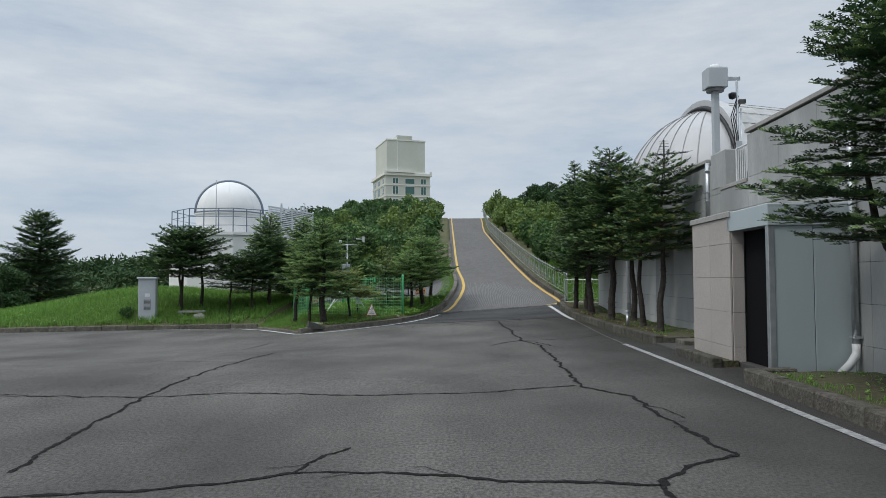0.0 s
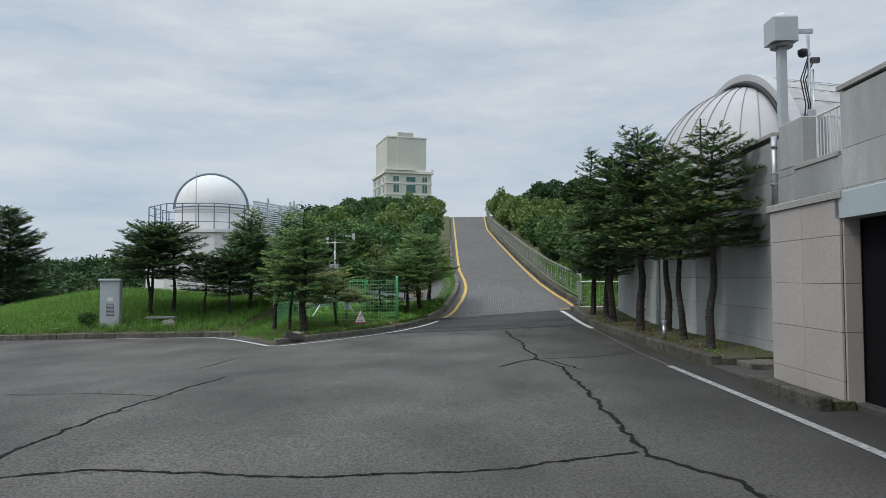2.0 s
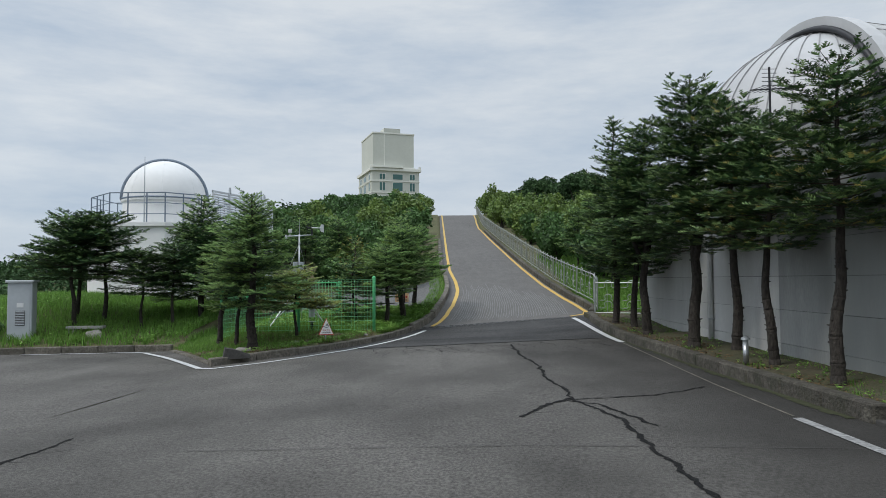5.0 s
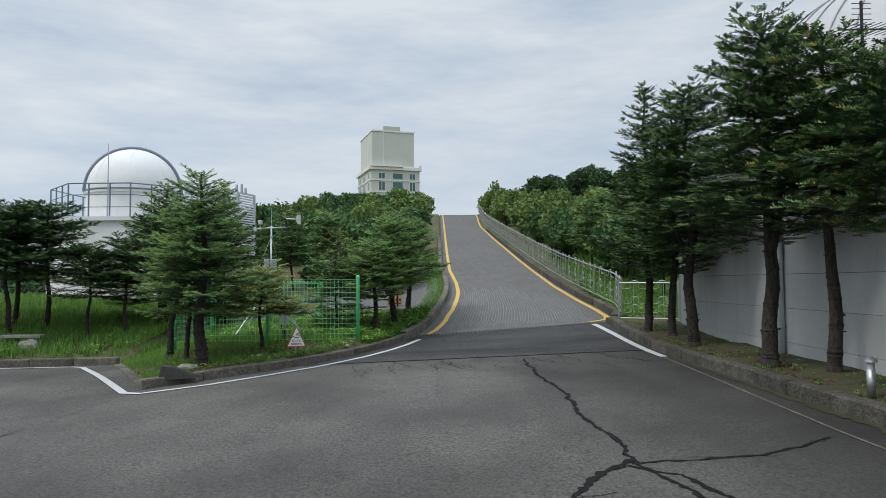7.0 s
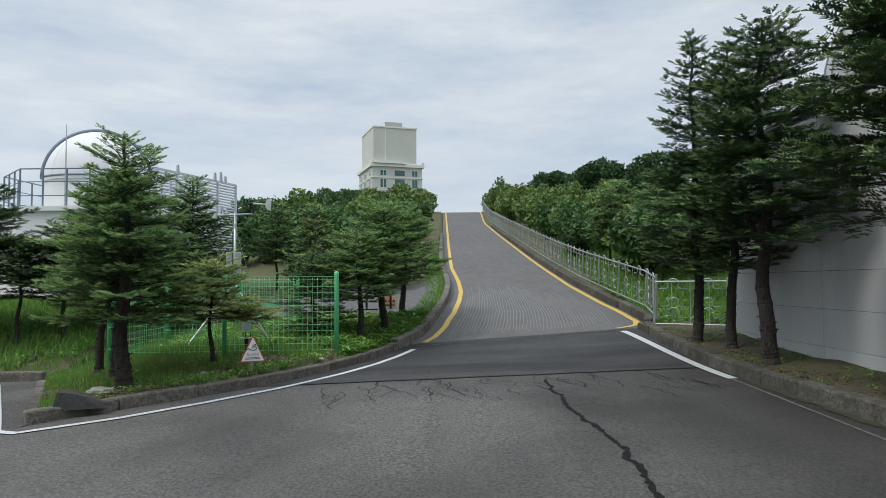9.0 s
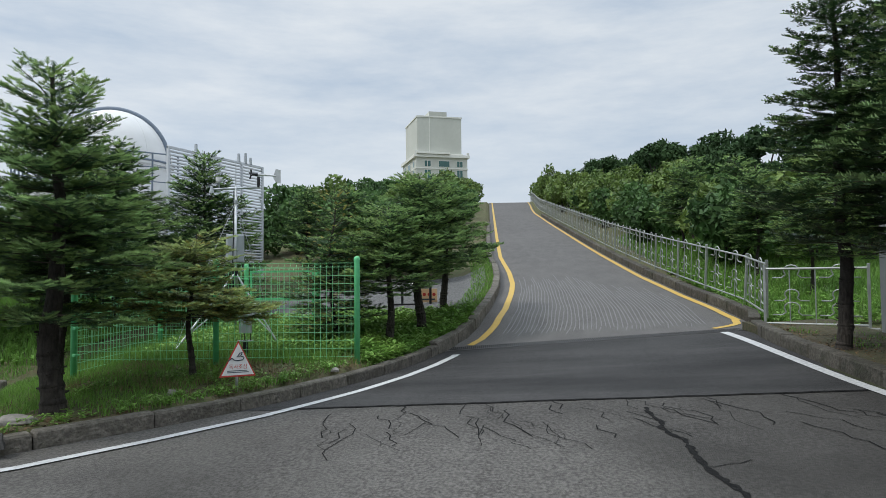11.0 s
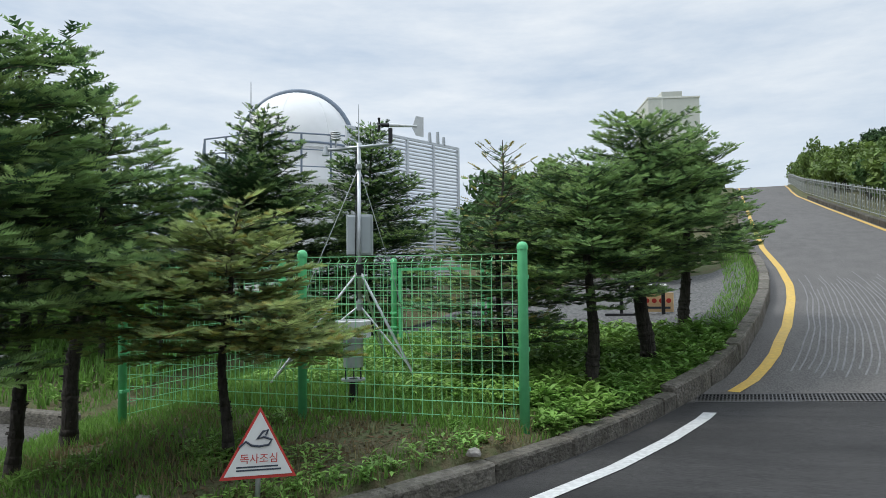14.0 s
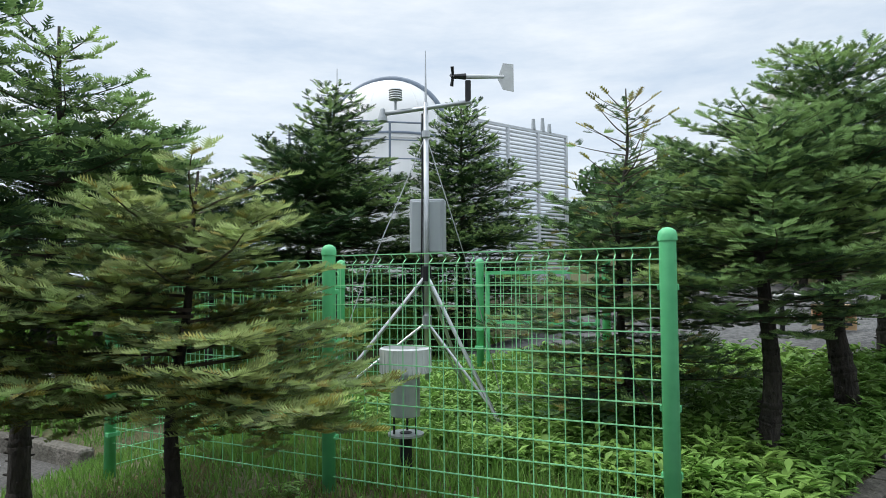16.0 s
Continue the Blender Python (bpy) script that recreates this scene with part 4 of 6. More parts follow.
structure("roof_entrance", Mesh().box(EX - 0.06, 7.44, 2.504, WX, 9.42, 2.60, c=0.012), M["concrete"], "thin stone cap on the entrance block", "roof")
# solid block, blackened to stand for the shade of the recess
structure("wall_doorway", Mesh().box(5.35, 6.2, -0.1, WX + 0.02, 7.48, 2.5), M["dark"], "near-black block standing for the shade in the doorway recess", "wall")
structure("floor_doorway", Mesh().box(4.62, 6.2, -0.1, 5.345, 7.49, 0.08, c=0.01), M["concrete_dark"], "dark concrete door step", "floor")
porch = thing("entrance_porch", EX, 6.1, 0.0, "blue-grey metal-clad porch with flat canopy", "porch")
part("canopy", Mesh().box(-0.03, -0.05, 2.26, 1.22, 1.5, 2.58, c=0.01), M["metal_panel"], porch)
part("corner_post", Mesh().box(-0.02, -0.04, -0.1, 0.07, 0.06, 2.255, c=0.006), M["steel"], porch, "bright aluminium corner post")
for k in range(2):
    part("side_panel", Mesh().box(0.075 + k * 0.575, -0.02, 0.0, 0.64 + k * 0.575, 0.03, 2.252, c=0.006), M["metal_panel"], porch)
# flat sheet across the opening, its black stands for the shade within
part("door", Mesh().box(0.23, 0.05, 0.085, 0.28, 1.415, 2.255, c=0.01), M["dark"], porch, "near-black sheet standing for the shade in the door opening")


def downpipe(x, y, z1, label, kick=True, metal="pvc", z0=0.1):
    p = thing("downpipe", x, y, z0, label, "pipe")
    pts = [(0, 0, z1), (0, 0, 0.32), (-0.02, -0.02, 0.26), (-0.12, -0.06, 0.14), (-0.3, -0.12, 0.0)] if kick else [(0, 0, z1), (0, 0, 0)]
    if kick:
        part("pipe", Mesh().tube(pts[:2], 0.05, 12), M["steel"], p, smooth=True)
        part("outlet", Mesh().tube([(0, 0, 0.42)] + pts[1:], 0.058, 12), M["pvc"], p, "white plastic angled outlet", True)
    else:
        part("pipe", Mesh().tube(pts, 0.055, 12), M[metal], p, smooth=True)
    clip = Mesh().box(-0.07, -0.07, 0, 0.07, 0.07, 0.03, c=0.01).data("bracket", M["steel"])
    for z in (0.5, z1 * 0.5, z1 - 0.2):
        part("bracket", clip, M["steel"], p).location = (0, 0, z)


downpipe(WX - 0.1, 5.95, 3.9, "dull steel downpipe with a white angled outlet")
downpipe(WX - 0.1, 19.6, 4.0, "white plastic downpipe on the wall", False)
downpipe(WX - 0.06, 11.9, 1.4, "grey steel conduit on the wall below the mast", False, "steel", 2.75)

# camera mast on the terrace
mast = thing("camera_mast", 6.1, 12.3, 3.36, "galvanised mast carrying a sensor box and cameras", "mast")
part("pole", Mesh().box(-0.075, -0.075, 0, 0.075, 0.075, 2.6, c=0.012), M["grey_box"], mast, "pale grey square steel post")
part("sensor_box", Mesh().box(-0.24, -0.22, 2.66, 0.24, 0.22, 3.14, c=0.03), M["grey_box"], mast, "weathered grey sensor box")
part("tray", Mesh().lathe([(0, 2.58), (0.2, 2.58), (0.21, 2.64), (0, 2.66)], n=20), M["arch"], mast, "dark round tray under the box")
part("dome_lid", Mesh().lathe([(0.15, 3.14), (0.14, 3.19), (0.09, 3.24), (0, 3.26)], n=20), M["pvc"], mast, "clear white dome lid", True)
part("arm", Mesh().box(0.22, -0.03, 2.86, 0.6, 0.03, 2.95, c=0.01), M["steel"], mast)
pole2 = thing("camera_pole", 6.66, 12.4, 3.36, "slim steel pole with small cameras and dangling cables", "mast")
part("pole", Mesh().tube([(0, 0, 0), (0, 0, 2.95)], 0.03, 10), M["steel"], pole2, smooth=True)
part("pole", Mesh().tube([(0.09, 0.02, 0), (0.09, 0.02, 2.2)], 0.018, 8), M["steel"], pole2, smooth=True)
part("camera_dome", Mesh().lathe([(0, -0.09), (0.07, -0.06), (0.09, 0.0), (0.09, 0.06), (0, 0.08)], (-0.12, -0.02, 2.5), 16), M["black"], pole2, "black dome camera", True)
part("camera_arm", Mesh().box(-0.14, -0.02, 2.56, 0.02, 0.02, 2.6), M["steel"], pole2)
part("camera_head", Mesh().box(0.03, -0.05, 2.32, 0.2, 0.05, 2.42, c=0.015), M["steel_dark"], pole2)
part("junction_box", Mesh().box(-0.07, -0.09, 1.15, 0.07, -0.03, 1.4, c=0.01), M["grey_box"], pole2)
for k, dx in enumerate((0.0, -0.05, 0.04)):
    part("cable", Mesh().tube([(0.02 + dx, -0.02, 2.5 - 0.1 * k), (-0.1 + dx, 0.02, 2.0), (-0.04 + dx, -0.03, 1.5), (-0.09 + dx, 0.01, 0.9), (-0.16 + 2 * dx, 0, 0.25), (-0.3 + dx, 0.02, 0.12)], 0.012, 6), M["black"], pole2, smooth=True)
yagi = thing("aerial", 6.7, 18.6, 3.36, "dark television aerial with many rods", "aerial")
part("mast", Mesh().tube([(0, 0, 0), (0, 0, 2.7)], 0.025, 8), M["black"], yagi)
part("boom", Mesh().tube([(-0.5, -0.2, 2.15), (0.9, 0.35, 2.35)], 0.015, 6), M["black"], yagi)
rod = Mesh().tube([(-0.12, 0.3, 0), (0.12, -0.3, 0)], 0.007, 5).data("rod", M["black"])
for k in range(9):
    part("rod", rod, M["black"], yagi).location = (-0.45 + 0.16 * k, -0.18 + 0.063 * k, 2.16 + 0.023 * k)
rod2 = Mesh().tube([(-0.16, 0, 0), (0.16, 0, 0)], 0.007, 5).data("cross_rod", M["black"])
for k in range(5):
    part("cross_rod", rod2, M["black"], yagi).location = (0, 0, 2.3 + 0.09 * k)

# the ribbed dome
DC = (9.42, 21.5, 4.25)
dome = thing("ribbed_dome", DC[0], DC[1], 3.36, "large silvery ribbed observatory dome with an arched shutter", "dome")
R = 3.25
prof = [(R * math.cos(a), 1.09 + R * math.sin(a)) for a in np.linspace(0, math.pi / 2, 18)]
part("drum", Mesh().lathe([(R - 0.1, 0), (R - 0.1, 1.0), (R + 0.08, 1.0), (R + 0.08, 1.09), (R, 1.09)], n=48), M["dome_metal"], dome, smooth=False)
part("shell", Mesh().lathe(prof, n=64), M["dome_metal"], dome, smooth=True)
rib = Mesh().tube([((R + 0.015) * math.cos(a), 0, 1.09 + (R + 0.015) * math.sin(a)) for a in np.linspace(0, 1.5, 16)], 0.015, 5).data("rib", M["rib"])
for k in range(36):
    part("rib", rib, M["rib"], dome).rotation_euler = (0, 0, 2 * math.pi * k / 36)
turn = Matrix.Translation((0, 0, 1.09)) @ Matrix.Rotation(radians(-84), 4, "Z")
arch, shut = Mesh(), Mesh()
angs = np.linspace(0.12, math.pi - 0.12, 30)
for r0, r1, y0, y1, m in ((R - 0.05, R + 0.3, -0.74, -0.38, arch),):
    vs = []
    for a in angs:
        for r, y in ((r0, y0), (r1, y0), (r1, y1), (r0, y1)):
            vs.append((r * math.cos(a), y, r * math.sin(a)))
    m.add(vs, [(4 * i + j, 4 * i + (j + 1) % 4, 4 * i + 4 + (j + 1) % 4, 4 * i + 4 + j) for i in range(29) for j in range(4)], turn)
rows = np.linspace(-0.35, 2.9, 12)
vs = []
for k, y in enumerate(rows):
    for a in angs:
        r = R + 0.2 + (0.04 if k % 2 else 0)
        vs.append((r * math.cos(a) * (1 - 0.012 * k), y, r * math.sin(a) * (1 - 0.006 * k)))
shut.add(vs, [(30 * j + i, 30 * j + i + 1, 30 * j + 31 + i, 30 * j + 30 + i) for j in range(11) for i in range(29)], turn)
part("shutter_arch", arch, M["dome_metal"], dome, "pale grey steel arch along the shutter")
seal = Mesh().tube([turn @ Vector(((R + 0.02) * math.cos(a), -0.76, (R + 0.02) * math.sin(a))) for a in angs], 0.075, 6)
part("shutter_seal", seal, M["black"], dome, "dark rubber seal under the arch", True)
part("shutter", shut, M["shutter"], dome, "pale corrugated shutter behind the arch")
for a in np.linspace(0.5, 2.6, 12):
    joint = [turn @ Vector(((R + 0.235) * math.cos(a) * (1 - 0.012 * k), y, (R + 0.235) * math.sin(a) * (1 - 0.006 * k))) for k, y in enumerate(rows)]
    part("shutter_joint", Mesh().tube(joint, 0.011, 5), M["rib"], dome)

# round rim high on the near roof
drum = thing("roof_drum", 9.6, 5.5, 4.1, "tall grey cylindrical roof drum with a dark rim", "drum")
part("wall", Mesh().lathe([(3.0, 0), (3.0, 3.2)], n=48), M["panel"], drum, smooth=True)
part("rim", Mesh().lathe([(3.0, 3.2), (3.14, 3.2), (3.14, 3.42), (2.9, 3.42), (0, 3.5)], n=48), M["concrete"], drum)

valve = thing("wall_valve", WX - 0.12, 4.1, 0.85, "white pipe valve sticking out of the wall", "valve")
part("pipe", Mesh().tube([(0.14, 0, 0), (0, 0, 0), (-0.06, -0.02, -0.06)], 0.05, 12), M["pvc"], valve, smooth=True)
part("cap", Mesh().lathe([(0, 0.06), (0.07, 0.05), (0.085, 0), (0.07, -0.05), (0, -0.06)], (-0.08, -0.03, -0.04), 16), M["pvc"], valve, smooth=True)

# bollard lamp under the firs
bl = thing("bollard_lamp", 4.62, 15.2, 0.15, "short steel bollard lamp on the planting strip", "lamp")
part("post", Mesh().tube([(0, 0, 0), (0, 0, 0.3)], 0.045, 14), M["steel"], bl, smooth=True)
part("lens", Mesh().tube([(0, 0, 0.3), (0, 0, 0.38)], 0.04, 14), M["grey_box"], bl)
part("cap", Mesh().lathe([(0, 0.38), (0.07, 0.38), (0.065, 0.41), (0, 0.45)], n=16), M["steel"], bl)


# ---- fence up the ramp ----
def curl(cx, cz, s):
    """An omega-shaped tube of the fence's ornament."""
    pts = [(cx - 0.32 * s, cz), (cx - 0.16 * s, cz), (cx - 0.10 * s, cz + 0.05 * s)]
    for a in np.linspace(-0.6, math.pi + 0.6, 9):
        pts.append((cx - 0.13 * s * math.cos(a), cz + (0.13 + 0.1 * math.sin(a)) * s))
    pts += [(cx + 0.10 * s, cz + 0.05 * s), (cx + 0.16 * s, cz), (cx + 0.32 * s, cz)]
    return [(x, 0, z) for x, z in pts]


def fence_panel(length, height, label):
    f = thing("steel_fence_panel", 0, 0, 0, label, "fence", "panels of the ramp fence")
    post = Mesh().box(-0.025, -0.025, 0, 0.025, 0.025, height + 0.08, c=0.006).data("post", M["fence_steel"])
    part("post", post, M["fence_steel"], f)
    railm = Mesh().tube([(0.02, 0, 0), (length, 0, 0)], 0.020, 8).data("rail", M["fence_steel"])
    for z in (0.08, height):
        part("rail", railm, M["fence_steel"], f).location = (0, 0, z)
    upr = Mesh().tube([(0, 0, 0.08), (0, 0, height)], 0.011, 6).data("upright", M["fence_steel"])
    for k in range(1, 4):
        part("upright", upr, M["fence_steel"], f).location = (length * k / 4, 0, 0)
    for k in range(2):
        cx = length * (0.27 + 0.46 * k)
        orn = Mesh()
        for z, s in ((0.22, 1.0), (0.70, -1.0), (0.46, 0.9)):
            orn.tube([(x, y, zz) for x, y, zz in curl(cx, height * z + (0.16 if s < 0 else 0), s if s > 0 else 1.0)], 0.012, 6)
        part("ornament", orn, M["fence_steel"], f, smooth=True)
    return f


first = fence_panel(2.0, 1.02, "silver tubular steel fence panel with curled ornaments")
ys = [27.45]
while ys[-1] < 103:
    ys.append(ys[-1] + 1.98)
for i, y in enumerate(ys):
    xa, xb = right_edge(y) + 0.33, right_edge(y + 1.98) + 0.33
    za, zb = road_z(xa, y) + 0.2, road_z(xb, y + 1.98) + 0.2
    m = Matrix.Translation((xa, y, za)) @ Matrix.Rotation(math.atan2(1.98, xb - xa), 4, "Z") @ Matrix.Rotation(-math.atan2(zb - za, 1.98), 4, "Y")
    if i == 0:
        first.matrix_world = m
    else:
        copy_thing(first, m)
gate = fence_panel(1.66, 1.08, "silver tubular steel gate panel beside the wall")
gate.name = "steel_gate_panel"
gate.matrix_world = Matrix.Translation((4.62, 27.1, 0.32)) @ Matrix.Rotation(math.atan2(-0.8, 1.55), 4, "Z")
part("post", Mesh().box(1.62, -0.025, -0.15, 1.67, 0.025, 1.16, c=0.006), M["fence_steel"], gate)
structure("fence_footing", Mesh().box(0, -0.12, -0.2, 1.9, 0.12, 0.04, gate.matrix_world @ Matrix.Translation((-0.1, 0, 0)), 0.02), M["concrete"], "pale concrete footing of the gate", "kerb")


# ---- the white dome building ----
BX, BY, BZ = -14.5, 37.7, 0.95
obs = thing("dome_building", BX, BY, BZ - 0.4, "white octagonal observatory with a round dome and roof rail", "building")
PR = 3.45
oct_pts = [(PR * math.cos(radians(22.5 + 45 * k)), PR * math.sin(radians(22.5 + 45 * k))) for k in range(8)]
zt = 4.15 - BZ + 0.4
pod = Mesh()
for f, z in ((1.0, 0), (1.0, zt)):
    pod.v += [(x * f, y * f, z) for x, y in oct_pts]
pod.f += [(k, (k + 1) % 8, 8 + (k + 1) % 8, 8 + k) for k in range(8)] + [tuple(range(8, 16))]
part("wall", pod, M["dome_white"], obs)
part("roof_edge", Mesh().lathe([(PR + 0.02, zt - 0.12), (PR + 0.14, zt - 0.12), (PR + 0.14, zt + 0.05), (PR - 0.2, zt + 0.05)], n=8), M["dome_white"], obs).rotation_euler = (0, 0, radians(22.5))
part("drum", Mesh().lathe([(1.98, zt), (1.98, zt + 1.25), (2.06, zt + 1.25), (2.06, zt + 1.38), (1.96, zt + 1.38)], n=48), M["dome_white"], obs, smooth=False)
dz = zt + 1.38
part("dome", Mesh().lathe([(2.0 * math.cos(a), dz + 2.0 * math.sin(a)) for a in np.linspace(0, math.pi / 2, 16)], n=64), M["dome_white"], obs, smooth=True)
ring = Mesh()
rp = [(1.97 * math.cos(a), -0.5, dz + 1.97 * math.sin(a)) for a in np.linspace(0, math.pi, 32)]
ring.tube(rp, 0.085, 6)
part("shutter_rim", ring, M["rail"], obs, "grey curved rim of the dome shutter", True).rotation_euler = (0, 0, radians(18))
part("base_ring", Mesh().tube([(2.06 * math.cos(a), 2.06 * math.sin(a), dz) for a in np.linspace(0, 2 * math.pi, 48)], 0.04, 6), M["rail"], obs, smooth=True)
seam = Mesh().tube([(2.0 * math.cos(a), 0, dz + 2.0 * math.sin(a)) for a in np.linspace(0, 1.5, 12)], 0.012, 5).data("seam", M["dome_white"])
for k in range(8):
    part("seam", seam, M["dome_white"], obs).rotation_euler = (0, 0, radians(18 + 45 * k))
rl = 3.33 / 3.45
rail_pts = [(x * rl, y * rl) for x, y in oct_pts]
pst = Mesh().tube([(0, 0, zt), (0, 0, zt + 1.42)], 0.032, 8).data("rail_post", M["rail"])
for k in range(8):
    (ax, ay), (bx, by) = rail_pts[k], rail_pts[(k + 1) % 8]
    for s in (0, 0.33, 0.67):
        part("rail_post", pst, M["rail"], obs).location = (ax + (bx - ax) * s, ay + (by - ay) * s, 0)
    for z in (0.45, 0.95, 1.42):
        part("rail_bar", Mesh().tube([(ax, ay, zt + z), (bx, by, zt + z)], 0.026 if z > 1.4 else 0.018, 6), M["rail"], obs)
part("lightning_rod", Mesh().tube([(0.1, -2.6, zt), (0.1, -2.6, zt + 3.14)], 0.04, 8, 0.012), M["steel"], obs, "slim lightning rod at the roof rail")
part("door", Mesh().box(3.1, -0.5, 0.4, 3.25, 0.5, 2.5, c=0.02), M["grey_box"], obs)

# louvre screen
scr = thing("louvre_screen", -11.5, 35.9, 1.0, "tall pale louvred screen of horizontal metal slats", "screen")
scr.rotation_euler = (0, 0, math.atan2(4.8, 1.5))
SL = 5.05
slat = Mesh().box(0.03, -0.012, 0, SL / 4 - 0.03, 0.05, 0.05, Matrix.Rotation(radians(-25), 4, "X")).data("slat", M["slat"])
postd = Mesh().box(-0.04, -0.05, -0.3, 0.04, 0.05, 4.82, c=0.01).data("post", M["slat"])
for k in range(5):
    part("post", postd, M["slat"], scr).location = (SL * k / 4, 0, 0)
for k in range(4):
    for z in range(38):
        part("slat", slat, M["slat"], scr).location = (SL * k / 4, 0, 0.35 + z * 0.116)
part("top_rail", Mesh().box(-0.04, -0.04, 4.74, SL + 0.04, 0.05, 4.83, c=0.01), M["slat"], scr)
for k, (u, h) in enumerate(((1.3, 0.28), (3.6, 0.32), (4.0, 0.40), (4.3, 0.26))):
    part("sensor", Mesh().tube([(u, 0, 4.82), (u, 0, 4.82 + h * 0.6), (u, 0, 4.82 + h)], 0.07, 10, 0.05), M["grey_box"], scr)
unit = thing("condenser_units", -12.6, 37.4, 1.2, "white outdoor cooling unit behind the louvres", "cooling unit")
part("casing", Mesh().box(-0.5, -1.2, -0.3, 0.5, 1.2, 3.0, c=0.04), M["grey_box"], unit)

# ---- tower on the hill ----
tow = thing("hilltop_tower", -15.6, 131.0, 10.0, "cream hilltop tower with blank upper block and green-glazed windows", "tower", rz=20)
def block(m, x0, y0, x1, y1, z0, z1):
    return m.box(x0, y0, z0 - 10, x1, y1, z1 - 10)
part("lower_block", block(Mesh(), 0, 0, 9.3, 11.5, 6, 22.2), M["cream"], tow)
part("cornice", block(Mesh(), -0.35, -0.35, 9.65, 11.85, 22.2, 22.7), M["cream_trim"], tow)
part("upper_block", block(Mesh(), 0.3, 0.2, 8.3, 10.2, 22.9, 29.3), M["cream"], tow)
part("upper_cap", block(Mesh(), 0.2, 0.1, 8.4, 10.3, 29.3, 29.55), M["cream_trim"], tow)
part("stair_head", block(Mesh(), 2.4, 0.12, 5.6, 4, 29.55, 30.35), M["cream"], tow)
part("pilaster", block(Mesh(), 2.4, 0.12, 2.55, 0.2, 22.9, 29.3), M["cream_trim"], tow)
part("plinth", block(Mesh(), 0.1, 0.0, 8.5, 10.4, 22.7, 22.95), M["cream_trim"], tow)
part("balcony", block(Mesh(), 0.1, -0.6, 6.0, 0.1, 22.75, 23.1), M["cream_trim"], tow)
for z in (20.3, 18.1, 14.9):
    part("string_course", block(Mesh(), -0.12, -0.12, 9.42, 11.6, z - 0.12, z + 0.1), M["cream_trim"], tow)
part("finial", block(Mesh(), 9.2, -0.3, 9.6, 0.1, 22.7, 23.15), M["cream_trim"], tow)
part("finial", block(Mesh(), -0.3, -0.3, 0.1, 0.1, 22.7, 23.15), M["cream_trim"], tow)
for z0, z1 in ((20.6, 21.6), (18.45, 20.0), (15.4, 17.4)):
    for x0, x1 in ((1.5, 2.0), (2.1, 2.6), (4.1, 6.0), (7.4, 7.85), (7.95, 8.4)):
        w = part("window", block(Mesh(), x0 - 0.08, -0.06, x1 + 0.08, 0.02, z0 - 0.08, z1 + 0.08), M["cream_trim"], tow)
        part("pane", block(Mesh(), x0, -0.08, x1, -0.05, z0, z1), M["green_glass"], w)
    for y0, y1 in ((1.2, 2.2), (4.6, 6.6), (8.6, 9.8)):
        w = part("window", block(Mesh(), -0.06, y0 - 0.08, 0.02, y1 + 0.08, z0 - 0.08, z1 + 0.08), M["cream_trim"], tow)
        part("pane", block(Mesh(), -0.08, y0, -0.05, y1, z0, z1), M["green_glass"], w)

# ---- weather station ----
HX, HY = -5.19, 26.26
hz = ground_z(HX, HY)
ws = thing("weather_station", HX, HY, hz, "galvanised weather mast on a tripod with wind vane and sensors", "weather station")
def up(z):
    return z - hz
part("mast", Mesh().tube([(0, 0, up(0.45)), (0, 0, up(3.05))], 0.025, 10), M["steel"], ws, smooth=True)
part("air_terminal", Mesh().tube([(0, 0, up(3.05)), (0, 0, up(3.55))], 0.012, 8, 0.004), M["steel"], ws)
leg_top = Vector((0, 0, up(1.42)))
for i, (fx, fy) in enumerate(((-4.3 - HX, 26.1 - HY), (-5.9 - HX, 25.4 - HY), (-5.3 - HX, 27.2 - HY))):
    foot = Vector((fx, fy, 0.02))
    leg = part("leg", Mesh().tube([leg_top, foot], 0.018, 8), M["steel"], ws)
    part("brace", Mesh().tube([(0, 0, up(0.98)), leg_top.lerp(foot, 0.86)], 0.013, 8), M["steel"], leg)
part("hub", Mesh().tube([(0, 0, up(0.92)), (0, 0, up(1.04))], 0.045, 10), M["steel"], ws)
part("collar", Mesh().tube([(0, 0, up(1.36)), (0, 0, up(1.5))], 0.045, 10), M["black"], ws)
part("collar", Mesh().tube([(0, 0, up(2.72)), (0, 0, up(2.78))], 0.04, 10), M["steel"], ws)
arm_v = Vector((0.94, 0.34, 0.0))
part("cross_arm", Mesh().tube([Vector((0, 0, up(2.97))) - arm_v * 0.42, Vector((0, 0, up(3.03))) + arm_v * 0.44], 0.022, 8), M["steel"], ws, smooth=True)
cab = part("logger_cabinet", Mesh().box(-0.17, 0.04, up(1.62), 0.16, 0.2, up(2.14), Matrix.Rotation(radians(25), 4, "Z"), 0.012), M["grey_box"], ws, "pale grey logger cabinet on the mast")
part("cabinet_door", Mesh().box(-0.15, 0.025, up(1.64), 0.14, 0.04, up(2.12), Matrix.Rotation(radians(25), 4, "Z"), 0.008), M["grey_box"], cab)
part("guy_wire", Mesh().tube([(0, 0, up(2.74)), (0.34, 0.3, up(1.3)), (0.55, 0.5, 0.02)], 0.005, 5), M["steel"], ws)
part("guy_wire", Mesh().tube([(0, 0, up(2.74)), (-0.5, -0.35, up(1.3)), (-0.85, -0.6, 0.02)], 0.005, 5), M["steel"], ws)
part("cable", Mesh().tube([(-0.035, -0.01, up(2.95)), (-0.045, 0, up(2.3)), (-0.035, -0.02, up(2.1)), (-0.06, 0, up(1.5)), (-0.03, 0, up(1.0))], 0.008, 6), M["black"], ws)
vane_at = Vector((0, 0, up(3.03))) + arm_v * 0.41
